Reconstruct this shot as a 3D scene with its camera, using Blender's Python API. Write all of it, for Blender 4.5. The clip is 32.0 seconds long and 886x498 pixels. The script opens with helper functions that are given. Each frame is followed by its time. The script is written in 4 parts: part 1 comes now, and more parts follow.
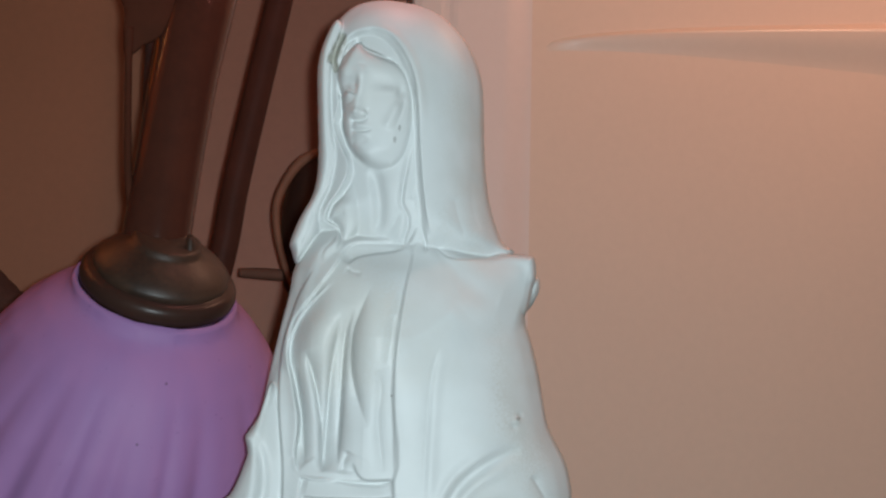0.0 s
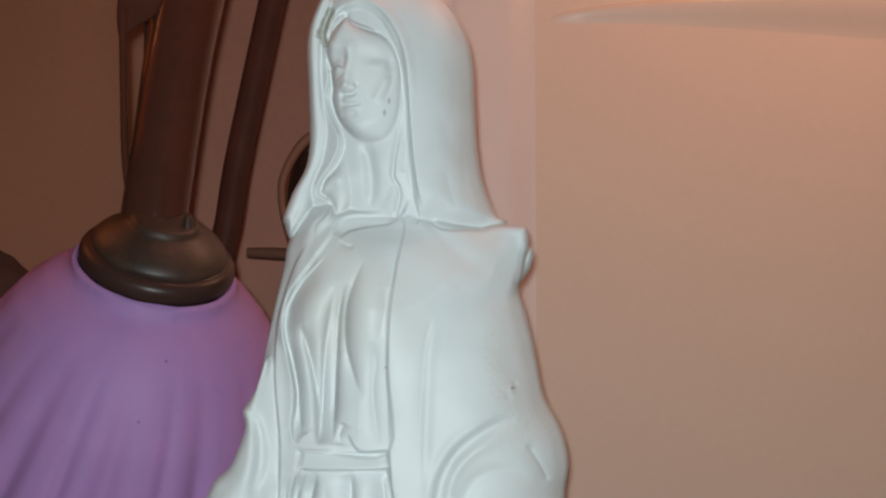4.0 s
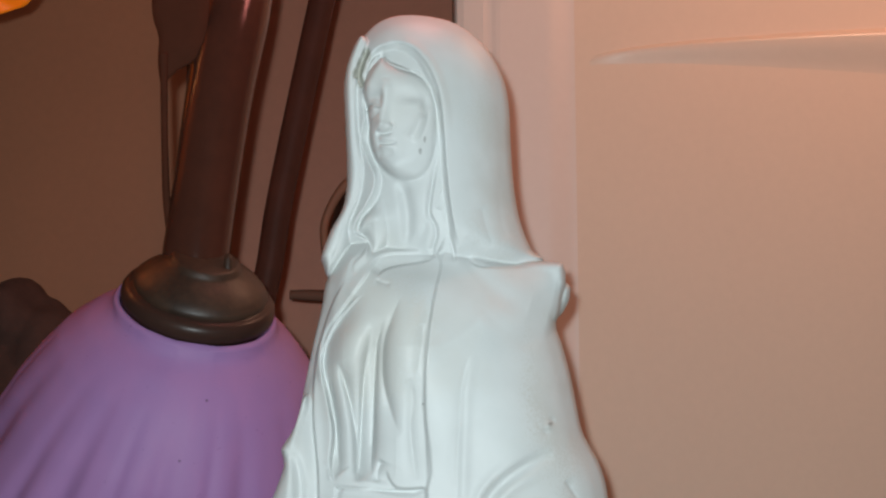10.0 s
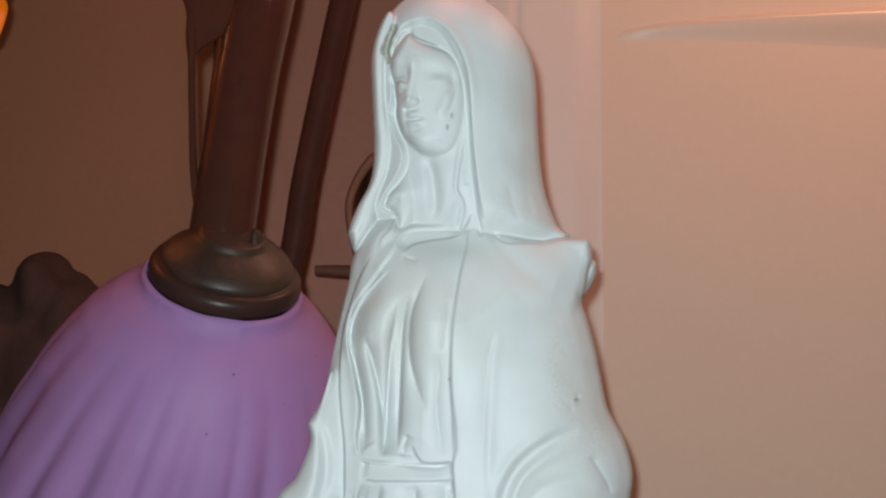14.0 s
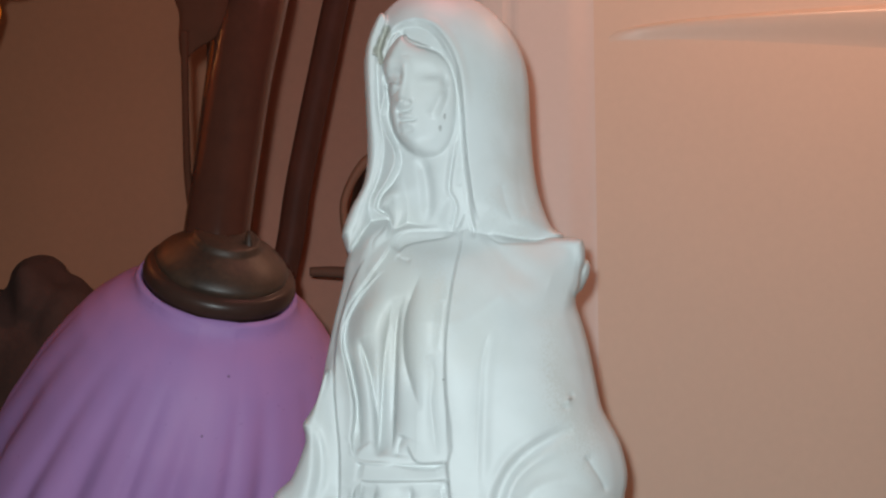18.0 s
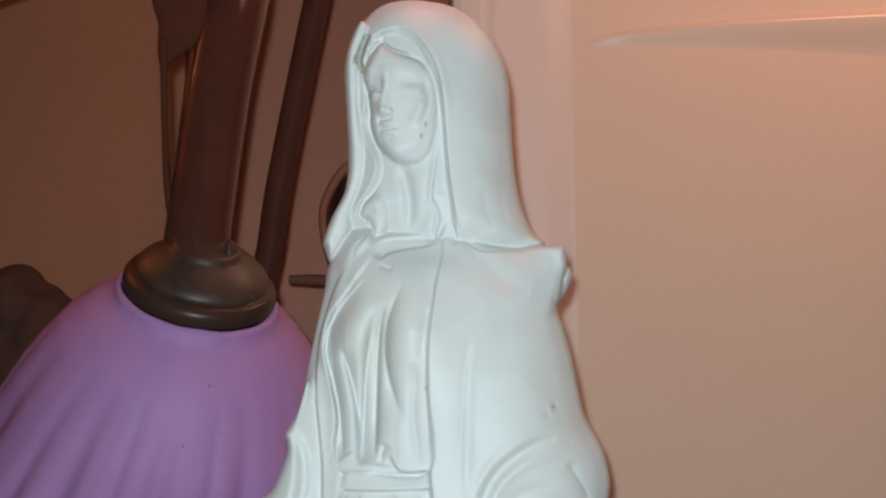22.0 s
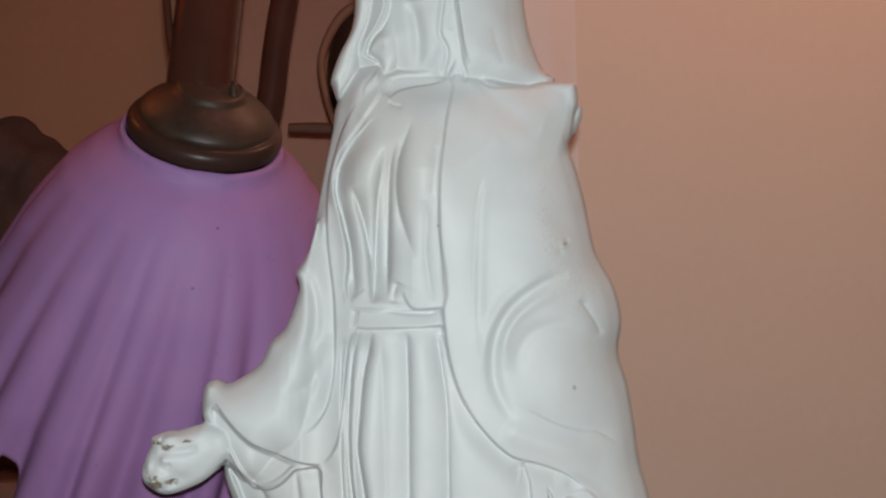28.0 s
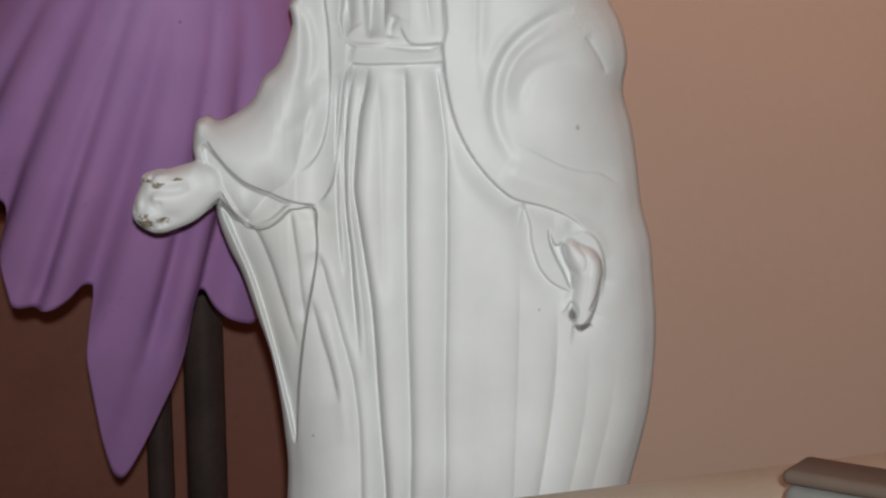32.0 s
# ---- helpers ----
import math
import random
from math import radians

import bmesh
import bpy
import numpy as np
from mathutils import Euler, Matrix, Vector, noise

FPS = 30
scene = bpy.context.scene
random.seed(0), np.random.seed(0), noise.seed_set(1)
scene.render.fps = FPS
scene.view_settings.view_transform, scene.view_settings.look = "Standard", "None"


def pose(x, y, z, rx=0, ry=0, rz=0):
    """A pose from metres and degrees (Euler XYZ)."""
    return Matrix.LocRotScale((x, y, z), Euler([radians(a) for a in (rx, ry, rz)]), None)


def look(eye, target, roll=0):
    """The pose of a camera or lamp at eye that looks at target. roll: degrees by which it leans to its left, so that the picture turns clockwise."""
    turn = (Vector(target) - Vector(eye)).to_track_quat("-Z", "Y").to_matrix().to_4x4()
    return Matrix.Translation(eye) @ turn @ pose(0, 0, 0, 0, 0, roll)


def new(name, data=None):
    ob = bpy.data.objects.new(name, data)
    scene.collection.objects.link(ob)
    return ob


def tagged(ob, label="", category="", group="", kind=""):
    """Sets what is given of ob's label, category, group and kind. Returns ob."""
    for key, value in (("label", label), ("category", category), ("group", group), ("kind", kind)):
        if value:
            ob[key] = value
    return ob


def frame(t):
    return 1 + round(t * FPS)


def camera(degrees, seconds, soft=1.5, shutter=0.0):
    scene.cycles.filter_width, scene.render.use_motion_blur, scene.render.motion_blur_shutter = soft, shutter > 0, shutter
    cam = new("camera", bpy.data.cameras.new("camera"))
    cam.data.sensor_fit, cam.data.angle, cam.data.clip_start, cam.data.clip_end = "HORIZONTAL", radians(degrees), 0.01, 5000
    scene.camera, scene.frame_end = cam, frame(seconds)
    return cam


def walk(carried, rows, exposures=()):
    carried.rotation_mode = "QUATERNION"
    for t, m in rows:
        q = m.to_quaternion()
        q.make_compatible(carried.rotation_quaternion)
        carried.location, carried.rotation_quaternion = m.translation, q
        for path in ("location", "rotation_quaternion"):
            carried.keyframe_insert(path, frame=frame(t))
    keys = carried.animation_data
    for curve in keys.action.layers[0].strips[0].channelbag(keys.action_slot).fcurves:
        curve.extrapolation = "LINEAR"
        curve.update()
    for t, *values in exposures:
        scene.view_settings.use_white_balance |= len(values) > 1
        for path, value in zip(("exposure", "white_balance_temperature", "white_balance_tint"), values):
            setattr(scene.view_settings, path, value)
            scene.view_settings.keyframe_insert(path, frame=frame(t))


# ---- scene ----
cam = camera(33.560, 32.0, soft=2.3)
PATH = [
    (0, (-0.00402, -0.64519, 0.28085), (0.04335, 0.34660, 0.39959), 1.285),
    (0.5, (-0.00005, -0.64715, 0.27918), (0.04498, 0.34413, 0.40302), 0.852),
    (1, (-0.00089, -0.64591, 0.27982), (0.05059, 0.34416, 0.41061), 0.440),
    (1.5, (0.00427, -0.64709, 0.27962), (0.04975, 0.34389, 0.40565), 0.180),
    (2, (0.00492, -0.64667, 0.27764), (0.04965, 0.34441, 0.40316), 0.325),
    (2.5, (0.00515, -0.64574, 0.27719), (0.04845, 0.34548, 0.40209), 0.376),
    (4.5, (0.01025, -0.64804, 0.27623), (0.03486, 0.34639, 0.37870), 0.123),
    (5, (0.00973, -0.64733, 0.27379), (0.02803, 0.34721, 0.37655), 0.258),
    (5.5, (0.01130, -0.64612, 0.27285), (0.02673, 0.34920, 0.36826), 0.367),
    (6, (0.01487, -0.64706, 0.27418), (0.02541, 0.35000, 0.35011), 0.048),
    (6.5, (0.01472, -0.64709, 0.27221), (0.02354, 0.35031, 0.34373), -0.080),
    (7, (0.01522, -0.64611, 0.27366), (0.02342, 0.35132, 0.34483), -0.225),
    (7.5, (0.01348, -0.64720, 0.27219), (0.02205, 0.34918, 0.35675), -0.230),
    (8, (0.01224, -0.64763, 0.27515), (0.01367, 0.34657, 0.38267), -0.314),
    (8.5, (0.01293, -0.65055, 0.27441), (0.00898, 0.34147, 0.40044), -0.287),
    (9, (0.01369, -0.65071, 0.27315), (0.01067, 0.34005, 0.40870), -0.210),
    (9.5, (0.01520, -0.64961, 0.27289), (0.01239, 0.34108, 0.40897), -0.217),
    (10, (0.01466, -0.65032, 0.27264), (0.01272, 0.34030, 0.40930), -0.145),
    (10.5, (0.01310, -0.65138, 0.27427), (0.00821, 0.33962, 0.40809), -0.168),
    (11, (0.01134, -0.65208, 0.27439), (0.00058, 0.33896, 0.40747), -0.054),
    (11.5, (0.01125, -0.65326, 0.27311), (-0.00020, 0.33712, 0.41098), -0.088),
    (12, (0.01316, -0.65339, 0.27325), (0.00706, 0.33691, 0.41210), -0.198),
    (12.5, (0.01367, -0.65234, 0.27294), (0.01110, 0.33838, 0.40886), -0.230),
    (13, (0.01348, -0.65374, 0.27256), (0.00638, 0.33767, 0.40321), 0.017),
    (13.5, (0.01256, -0.65211, 0.27304), (-0.00156, 0.34007, 0.39705), 0.189),
    (14, (0.01298, -0.65193, 0.27229), (-0.00433, 0.34062, 0.39292), 0.242),
    (14.5, (0.01451, -0.65232, 0.27267), (0.00251, 0.34007, 0.39521), 0.114),
    (16.5, (0.01373, -0.65209, 0.27215), (0.00008, 0.34056, 0.39240), 0.039),
    (17, (0.01395, -0.65136, 0.26963), (-0.00118, 0.34100, 0.39211), 0.041),
    (17.5, (0.01436, -0.65271, 0.27012), (-0.00020, 0.33976, 0.39177), 0.023),
    (18, (0.01408, -0.65331, 0.27206), (-0.00061, 0.33921, 0.39323), -0.143),
    (18.5, (0.01431, -0.65373, 0.27258), (0.00153, 0.33860, 0.39551), -0.230),
    (19, (0.01497, -0.65301, 0.27208), (0.00611, 0.33921, 0.39625), -0.314),
    (19.5, (0.01381, -0.65330, 0.27223), (0.00570, 0.33875, 0.39779), -0.412),
    (20, (0.01151, -0.65421, 0.27341), (0.00174, 0.33770, 0.40001), -0.321),
    (20.5, (0.01017, -0.65409, 0.27450), (-0.00079, 0.33776, 0.40144), -0.450),
    (21, (0.01142, -0.65536, 0.27310), (-0.00063, 0.33604, 0.40340), -0.503),
    (21.5, (0.01369, -0.65367, 0.27229), (0.00839, 0.33841, 0.39783), -0.347),
    (22, (0.01175, -0.65241, 0.27280), (0.01321, 0.33968, 0.39832), -0.515),
    (22.5, (0.01015, -0.65557, 0.27461), (0.00605, 0.33535, 0.40905), -0.809),
    (23, (0.00874, -0.65704, 0.27342), (-0.00748, 0.33214, 0.41924), -0.803),
    (23.5, (0.00640, -0.65758, 0.27455), (-0.01309, 0.33143, 0.42110), -0.794),
    (24, (0.00785, -0.65848, 0.27448), (-0.01736, 0.33083, 0.41815), -0.854),
    (24.5, (0.00819, -0.65790, 0.27298), (-0.01703, 0.33298, 0.40534), -0.738),
    (25, (0.00602, -0.65677, 0.27102), (-0.01055, 0.33632, 0.38720), -0.938),
    (25.5, (0.00468, -0.65605, 0.27265), (-0.01264, 0.33904, 0.37011), -1.138),
    (27.5, (0.00193, -0.64920, 0.26713), (0.00908, 0.34999, 0.30667), -1.212),
    (28, (0.00232, -0.64688, 0.26423), (0.01006, 0.35264, 0.29430), -1.061),
    (28.5, (0.00046, -0.64455, 0.26269), (0.00171, 0.35539, 0.27385), -0.812),
    (29, (-0.00139, -0.64077, 0.26026), (0.00148, 0.35923, 0.25775), -0.712),
    (29.5, (-0.00048, -0.63939, 0.25858), (0.00871, 0.36048, 0.24541), -0.619),
    (30, (-0.00021, -0.63818, 0.25718), (0.02311, 0.36127, 0.23371), -0.781),
    (30.5, (-0.00083, -0.63519, 0.26047), (0.02998, 0.36248, 0.19959), -0.679),
    (31, (0.00021, -0.63368, 0.25975), (0.03335, 0.36250, 0.17893), -0.519),
    (31.5, (-0.00154, -0.63042, 0.25685), (0.01905, 0.36356, 0.14921), -0.467),
    (32, (-0.00228, -0.62642, 0.25856), (0.01160, 0.36373, 0.11917), -0.545),
]
walk(cam, [(t, look(eye, target, roll)) for t, eye, target, roll in PATH], exposures=((0.0, -0.03, 6290, 9), (3.5, -0.02, 6480, 10), (7.0, -0.02, 6780, 13), (9.0, 0.08, 6600, 11), (12.0, 0.08, 6480, 10), (25.5, 0.05, 6520, 10), (28.0, -0.10, 6870, 17), (30.0, -0.09, 7050, 20), (32.0, -0.19, 7200, 22)))

FLASH = 16.0
STAINS = ((3.7, 400.8, 1.0, 1.7), (5.7, 406.0, 0.7, 1.6), (5.1, 292.1, 0.7, 0.7), (60.1, 224.3, 1.0, 1.2), (-48.8, 96.4, 1.1, 0.8), (44.4, 151.4, 0.7, 0.8), (62.6, 143.6, 4.6, 1.9), (58.0, 148.6, 1.7, 3.2), (58.0, 284.0, 1.4, 0.9))
BREAKS = ((-114.3, 187.6, 4.6, 3.6), (-108.6, 202.6, 3.2, 1.5), (-107.0, 188.0, 3.4, 1.6), (-113.6, 204.4, 2.6, 1.2), (-101.0, 205.0, 3.4, 0.9))
CHIPPED = ((-20.2, 446.8, 2.6, 4.4), (-22.3, 442.2, 2.8, 4.4), (-24.2, 438.8, 2.6, 3.0), (-22.6, 434.8, 1.8, 3.4))

# ---- world and lights ----
world = bpy.data.worlds.new("room_world")
scene.world = world
world.use_nodes = True
world.node_tree.nodes["Background"].inputs[0].default_value = (0.30, 0.24, 0.20, 1)
world.node_tree.nodes["Background"].inputs[1].default_value = 0.05


def point_lamp(name, at, power, colour, radius):
    data = bpy.data.lights.new(name, "POINT")
    data.energy, data.color, data.shadow_soft_size = power, colour, radius
    ob = new(name, data)
    ob.location = at
    return ob


# the phone's own light beside its lens
point_lamp("phone_light", (0.0055, -0.662, 0.2815), FLASH, (0.86, 1.0, 1.03), 0.004)
# the lit bulb in the floor lamp's orange shade
point_lamp("bulb_in_orange_shade", (-0.315, 0.10, 0.58), 0.26, (1.0, 0.33, 0.10), 0.03)
# unseen warm lamps, added for the pink head top and the warm wall
point_lamp("unseen_lamp_over_head", (0.02, 0.005, 0.61), 0.45, (1.0, 0.30, 0.26), 0.02)
point_lamp("unseen_lamp_over_statue", (0.46, 0.18, 0.95), 6.0, (1.0, 0.50, 0.32), 0.04)


# ---- materials ----
class Nodes:
    """A material with short calls for its nodes."""

    def __init__(self, name, rough=0.5, metal=0.0):
        self.mat = bpy.data.materials.new(name)
        self.mat.use_nodes = True
        self.tree = self.mat.node_tree
        self.shader = self.tree.nodes["Principled BSDF"]
        self.shader.inputs["Roughness"].default_value = rough
        self.shader.inputs["Metallic"].default_value = metal
        self.coords = self.tree.nodes.new("ShaderNodeTexCoord").outputs["Object"]

    def link(self, a, b):
        self.tree.links.new(a, b)

    def node(self, kind, **inputs):
        n = self.tree.nodes.new(kind)
        for key, value in inputs.items():
            socket = n.inputs[key.replace("_", " ")]
            if isinstance(value, bpy.types.NodeSocket):
                self.link(value, socket)
            else:
                socket.default_value = value
        return n

    def noise(self, scale, detail=4.0, rough=0.55, stretch=None):
        vec = self.coords
        if stretch:
            m = self.node("ShaderNodeMapping", Vector=vec)
            m.inputs["Scale"].default_value = stretch
            vec = m.outputs[0]
        return self.node("ShaderNodeTexNoise", Vector=vec, Scale=scale, Detail=detail, Roughness=rough).outputs["Fac"]

    def ramp(self, fac, low, high):
        r = self.node("ShaderNodeMapRange", Value=fac)
        r.inputs["From Min"].default_value, r.inputs["From Max"].default_value = low, high
        return r.outputs[0]

    def mix(self, fac, a, b):
        n = self.tree.nodes.new("ShaderNodeMix")
        n.data_type = "RGBA"
        for value, socket in ((fac, n.inputs[0]), (a, n.inputs[6]), (b, n.inputs[7])):
            if isinstance(value, bpy.types.NodeSocket):
                self.link(value, socket)
            else:
                socket.default_value = value if isinstance(value, float) else (*value, 1)
        return n.outputs[2]

    def math(self, op, a, b=0.0):
        n = self.tree.nodes.new("ShaderNodeMath")
        n.operation = op
        for value, socket in ((a, n.inputs[0]), (b, n.inputs[1])):
            if isinstance(value, bpy.types.NodeSocket):
                self.link(value, socket)
            else:
                socket.default_value = value
        return n.outputs[0]

    def spot(self, x, z, rx, rz, ragged=0.5):
        """A ragged-edged patch round (x, z) mm on the front, for stains and painted shade."""
        m = self.node("ShaderNodeMapping", Vector=self.coords)
        m.inputs["Location"].default_value = (-x / rx, 0, -z / rz)
        m.inputs["Scale"].default_value = (1000 / rx, 0, 1000 / rz)
        d = self.node("ShaderNodeVectorMath", Vector=m.outputs[0])
        d.operation = "LENGTH"
        n = self.math("MULTIPLY", self.noise(900, 3), ragged * 2)
        return self.ramp(self.math("ADD", d.outputs["Value"], n), 1.0 + ragged, 0.55 + ragged)

    def colour(self, value):
        s = self.shader.inputs["Base Color"]
        if isinstance(value, bpy.types.NodeSocket):
            self.link(value, s)
        else:
            s.default_value = (*value, 1)
        return self

    def bump(self, height, strength=0.2, distance=0.001):
        b = self.node("ShaderNodeBump", Height=height, Strength=strength, Distance=distance)
        self.link(b.outputs[0], self.shader.inputs["Normal"])
        return self


def plain(name, a, b, scale, rough=0.5, metal=0.0, relief=0.15, distance=0.0006, fine=6.0, gloss=0.5):
    """Two tones of one colour in large drifts, with fine grain."""
    m = Nodes(name, rough, metal)
    m.shader.inputs["Specular IOR Level"].default_value = gloss
    big, small = m.noise(scale, 3), m.noise(scale * fine, 5)
    tone = m.math("ADD", m.math("MULTIPLY", big, 0.7), m.math("MULTIPLY", small, 0.3))
    m.colour(m.mix(m.ramp(tone, 0.35, 0.65), a, b))
    m.bump(small, relief, distance)
    return m.mat


def plaster_statue():
    m = Nodes("white_plaster", 0.5)
    m.shader.inputs["Specular IOR Level"].default_value = 0.3
    m.shader.inputs["Diffuse Roughness"].default_value = 0.06
    base = m.mix(m.ramp(m.noise(28, 4), 0.38, 0.66), (0.600, 0.617, 0.614), (0.551, 0.567, 0.564))
    base = m.mix(m.math("MULTIPLY", m.ramp(m.noise(11, 5, 0.6), 0.50, 0.72), 0.55), base, (0.56, 0.545, 0.50))
    # grey dirt on the veil; the shoulder patch also paints in its turned-away shade
    grey = m.math("MULTIPLY", m.ramp(m.noise(26, 4, 0.5), 0.34, 0.66), m.math("MAXIMUM", m.spot(36, 395, 15, 48, 0.8), m.spot(62, 308, 16, 50, 0.8)))
    base = m.mix(m.math("MULTIPLY", grey, 0.7), base, (0.475, 0.463, 0.42))
    base = m.mix(m.math("MULTIPLY", m.math("MULTIPLY", m.ramp(m.noise(20, 4, 0.5), 0.30, 0.62), m.spot(-13, 322, 24, 34, 0.8)), 0.5), base, (0.55, 0.535, 0.495))
    for x, z, rx, rz in CHIPPED:
        base = m.mix(m.math("MULTIPLY", m.spot(x, z, rx, rz, 0.25), 0.85), base, (0.34, 0.33, 0.28))
    for x, z, rx, rz in STAINS:
        base = m.mix(m.math("MULTIPLY", m.spot(x, z, rx, rz, 0.5), 0.85 if rx > 1.5 else 0.45), base, (0.12, 0.11, 0.10))
    for x, z, rx, rz in BREAKS:
        rust = m.math("MULTIPLY", m.spot(x, z, rx, rz, 0.9), m.ramp(m.noise(420, 4), 0.40, 0.50))
        base = m.mix(rust, base, (0.20, 0.16, 0.11))
    m.colour(base)
    h = m.math("ADD", m.math("MULTIPLY", m.noise(90, 4), 0.8), m.math("MULTIPLY", m.noise(700, 3), 0.2))
    m.bump(h, 0.2, 0.0008)
    return m.mat


def shade_glass(name, a, b, rough, glow=None, specks=()):
    m = Nodes(name, rough)
    tone = m.math("ADD", m.math("MULTIPLY", m.noise(9, 3), 0.6), m.math("MULTIPLY", m.noise(60, 4, 0.55, (1, 1, 0.3)), 0.4))
    tone = m.ramp(tone, 0.38, 0.62)
    speck = m.ramp(m.noise(260, 2), 0.70, 0.78)
    m.colour(m.mix(m.math("MULTIPLY", speck, 0.25), m.mix(tone, a, b), (0.12, 0.04, 0.12)))
    m.shader.inputs["Specular IOR Level"].default_value = 0.28
    m.bump(m.noise(55, 3), 0.12, 0.001)
    for x, z in specks:
        old = m.shader.inputs["Base Color"].links[0].from_socket
        m.colour(m.mix(m.math("MULTIPLY", m.spot(x, z, 0.9, 0.9, 0.4), 0.55), old, (0.05, 0.02, 0.05)))
    if glow:
        m.shader.inputs["Emission Color"].default_value = (*glow, 1)
        m.shader.inputs["Emission Strength"].default_value = 1.0
    return m.mat


WALL = plain("painted_wall", (0.85, 0.63, 0.493), (0.80, 0.59, 0.463), 2.2, 0.62, relief=0.12, distance=0.0008, fine=60)
# paler and glossier than WALL, to imitate the light streak
WALL_SHEEN = plain("light_streak_sheen", (0.83, 0.64, 0.52), (0.79, 0.60, 0.48), 2.2, 0.36, relief=0.1, fine=60, gloss=0.7)
CASING = plain("painted_casing", (0.845, 0.685, 0.615), (0.805, 0.645, 0.575), 5, 0.45, relief=0.06, fine=30)
STILE = plain("red_brown_stile", (0.54, 0.22, 0.14), (0.455, 0.187, 0.119), 3, 0.55, relief=0.1, fine=40)
BROWN = plain("brown_panel", (0.39, 0.166, 0.088), (0.325, 0.139, 0.074), 3, 0.55, relief=0.1, fine=40)
POLE_GREY = plain("dull_grey_metal", (0.052, 0.036, 0.034), (0.034, 0.024, 0.023), 40, 0.5, 0.0, relief=0.15, distance=0.0005, gloss=0.08)
POLE = plain("brown_bronze", (0.054, 0.020, 0.014), (0.040, 0.016, 0.011), 40, 0.5, 0.0, relief=0.15, distance=0.0005, gloss=0.05)
BRONZE = plain("dark_bronze", (0.040, 0.020, 0.015), (0.028, 0.014, 0.011), 40, 0.34, 0.0, relief=0.15, distance=0.0005, gloss=0.16)
BRONZE_GLOSS = plain("glossy_bronze", (0.058, 0.019, 0.012), (0.042, 0.015, 0.010), 40, 0.16, 0.0, relief=0.22, distance=0.0006, gloss=0.2)
RIM = plain("brown_rim", (0.22, 0.10, 0.062), (0.17, 0.08, 0.05), 40, 0.6, relief=0.15, gloss=0.2)
DUSTY = plain("dusty_bronze", (0.15, 0.072, 0.05), (0.12, 0.058, 0.04), 40, 0.7, relief=0.15, gloss=0.1)
DARK_LEAF = plain("dull_bronze", (0.060, 0.019, 0.011), (0.048, 0.016, 0.009), 30, 0.8, 0.0, relief=0.15, gloss=0.04)
BRONZE_WORN = plain("worn_bronze", (0.052, 0.028, 0.018), (0.024, 0.014, 0.010), 60, 0.45, 0.0, relief=0.2, distance=0.0006, gloss=0.3)
DARK_CLOTH = plain("dark_cloth", (0.088, 0.037, 0.028), (0.064, 0.027, 0.021), 30, 0.95, relief=0.4, distance=0.002)
WOOD = plain("table_wood", (0.16, 0.085, 0.05), (0.11, 0.06, 0.036), 8, 0.5, relief=0.1, fine=20)
REDWOOD = plain("red_wood", (0.225, 0.088, 0.058), (0.18, 0.072, 0.047), 7, 0.5, relief=0.1, fine=20)
PALE = plain("pale_card", (0.43, 0.395, 0.315), (0.37, 0.345, 0.275), 18, 0.7, relief=0.15, fine=12)
GREY = plain("grey_card", (0.17, 0.17, 0.16), (0.13, 0.13, 0.125), 25, 0.6, relief=0.15)
UMBER = plain("umber_lid", (0.125, 0.092, 0.072), (0.10, 0.073, 0.058), 25, 0.9, relief=0.15, gloss=0.1)
# dark tones for the unseen ceiling and walls, chosen to keep fill low
CEIL = plain("unseen_ceiling_dark", (0.30, 0.24, 0.20), (0.27, 0.22, 0.18), 3, 0.8)
DIM_WALL = plain("unseen_wall_dark", (0.20, 0.15, 0.12), (0.17, 0.13, 0.10), 2.2, 0.7, fine=60)
FLOOR = plain("floor_boards", (0.14, 0.08, 0.05), (0.10, 0.055, 0.035), 6, 0.5)
VIOLET = shade_glass("violet_glass", (0.318, 0.157, 0.332), (0.272, 0.144, 0.320), 0.60, None, ((35.1, 1018.6), (46.6, 1046.9)))
ORANGE = shade_glass("lit_orange_glass", (0.42, 0.09, 0.005), (0.34, 0.07, 0.004), 0.55, (0.27, 0.065, 0.0012))


# ---- mesh helpers ----
def part(name, bm, material, parent=None, label="", smooth=True):
    me = bpy.data.meshes.new(name)
    bm.normal_update()
    bm.to_mesh(me)
    bm.free()
    me.materials.append(material)
    if smooth:
        me.shade_smooth()
    ob = new(name, me)
    ob.parent = parent
    return tagged(ob, label)


def box(x0, x1, y0, y1, z0, z1, bevel=0.0, steps=2):
    bm = bmesh.new()
    bmesh.ops.create_cube(bm, size=1, matrix=Matrix.Translation(((x0 + x1) / 2, (y0 + y1) / 2, (z0 + z1) / 2)) @ Matrix.Diagonal((x1 - x0, y1 - y0, z1 - z0, 1)))
    if bevel:
        bmesh.ops.bevel(bm, geom=bm.edges, offset=bevel, segments=steps, profile=0.5, affect="EDGES")
    return bm


def lathe(profile, turns=64, m=Matrix(), close=False):
    """A turned shape: rows of radius and height along the local z axis."""
    bm = bmesh.new()
    rings = [[bm.verts.new(m @ Vector((r * math.cos(a), r * math.sin(a), h))) for a in (2 * math.pi * k / turns for k in range(turns))] for r, h in profile]
    for lo, hi in zip(rings, rings[1:]):
        for k in range(turns):
            bm.faces.new((lo[k], lo[(k + 1) % turns], hi[(k + 1) % turns], hi[k]))
    if close:
        bm.faces.new(rings[0][::-1])
        bm.faces.new(rings[-1])
    bmesh.ops.recalc_face_normals(bm, faces=bm.faces)
    return bm


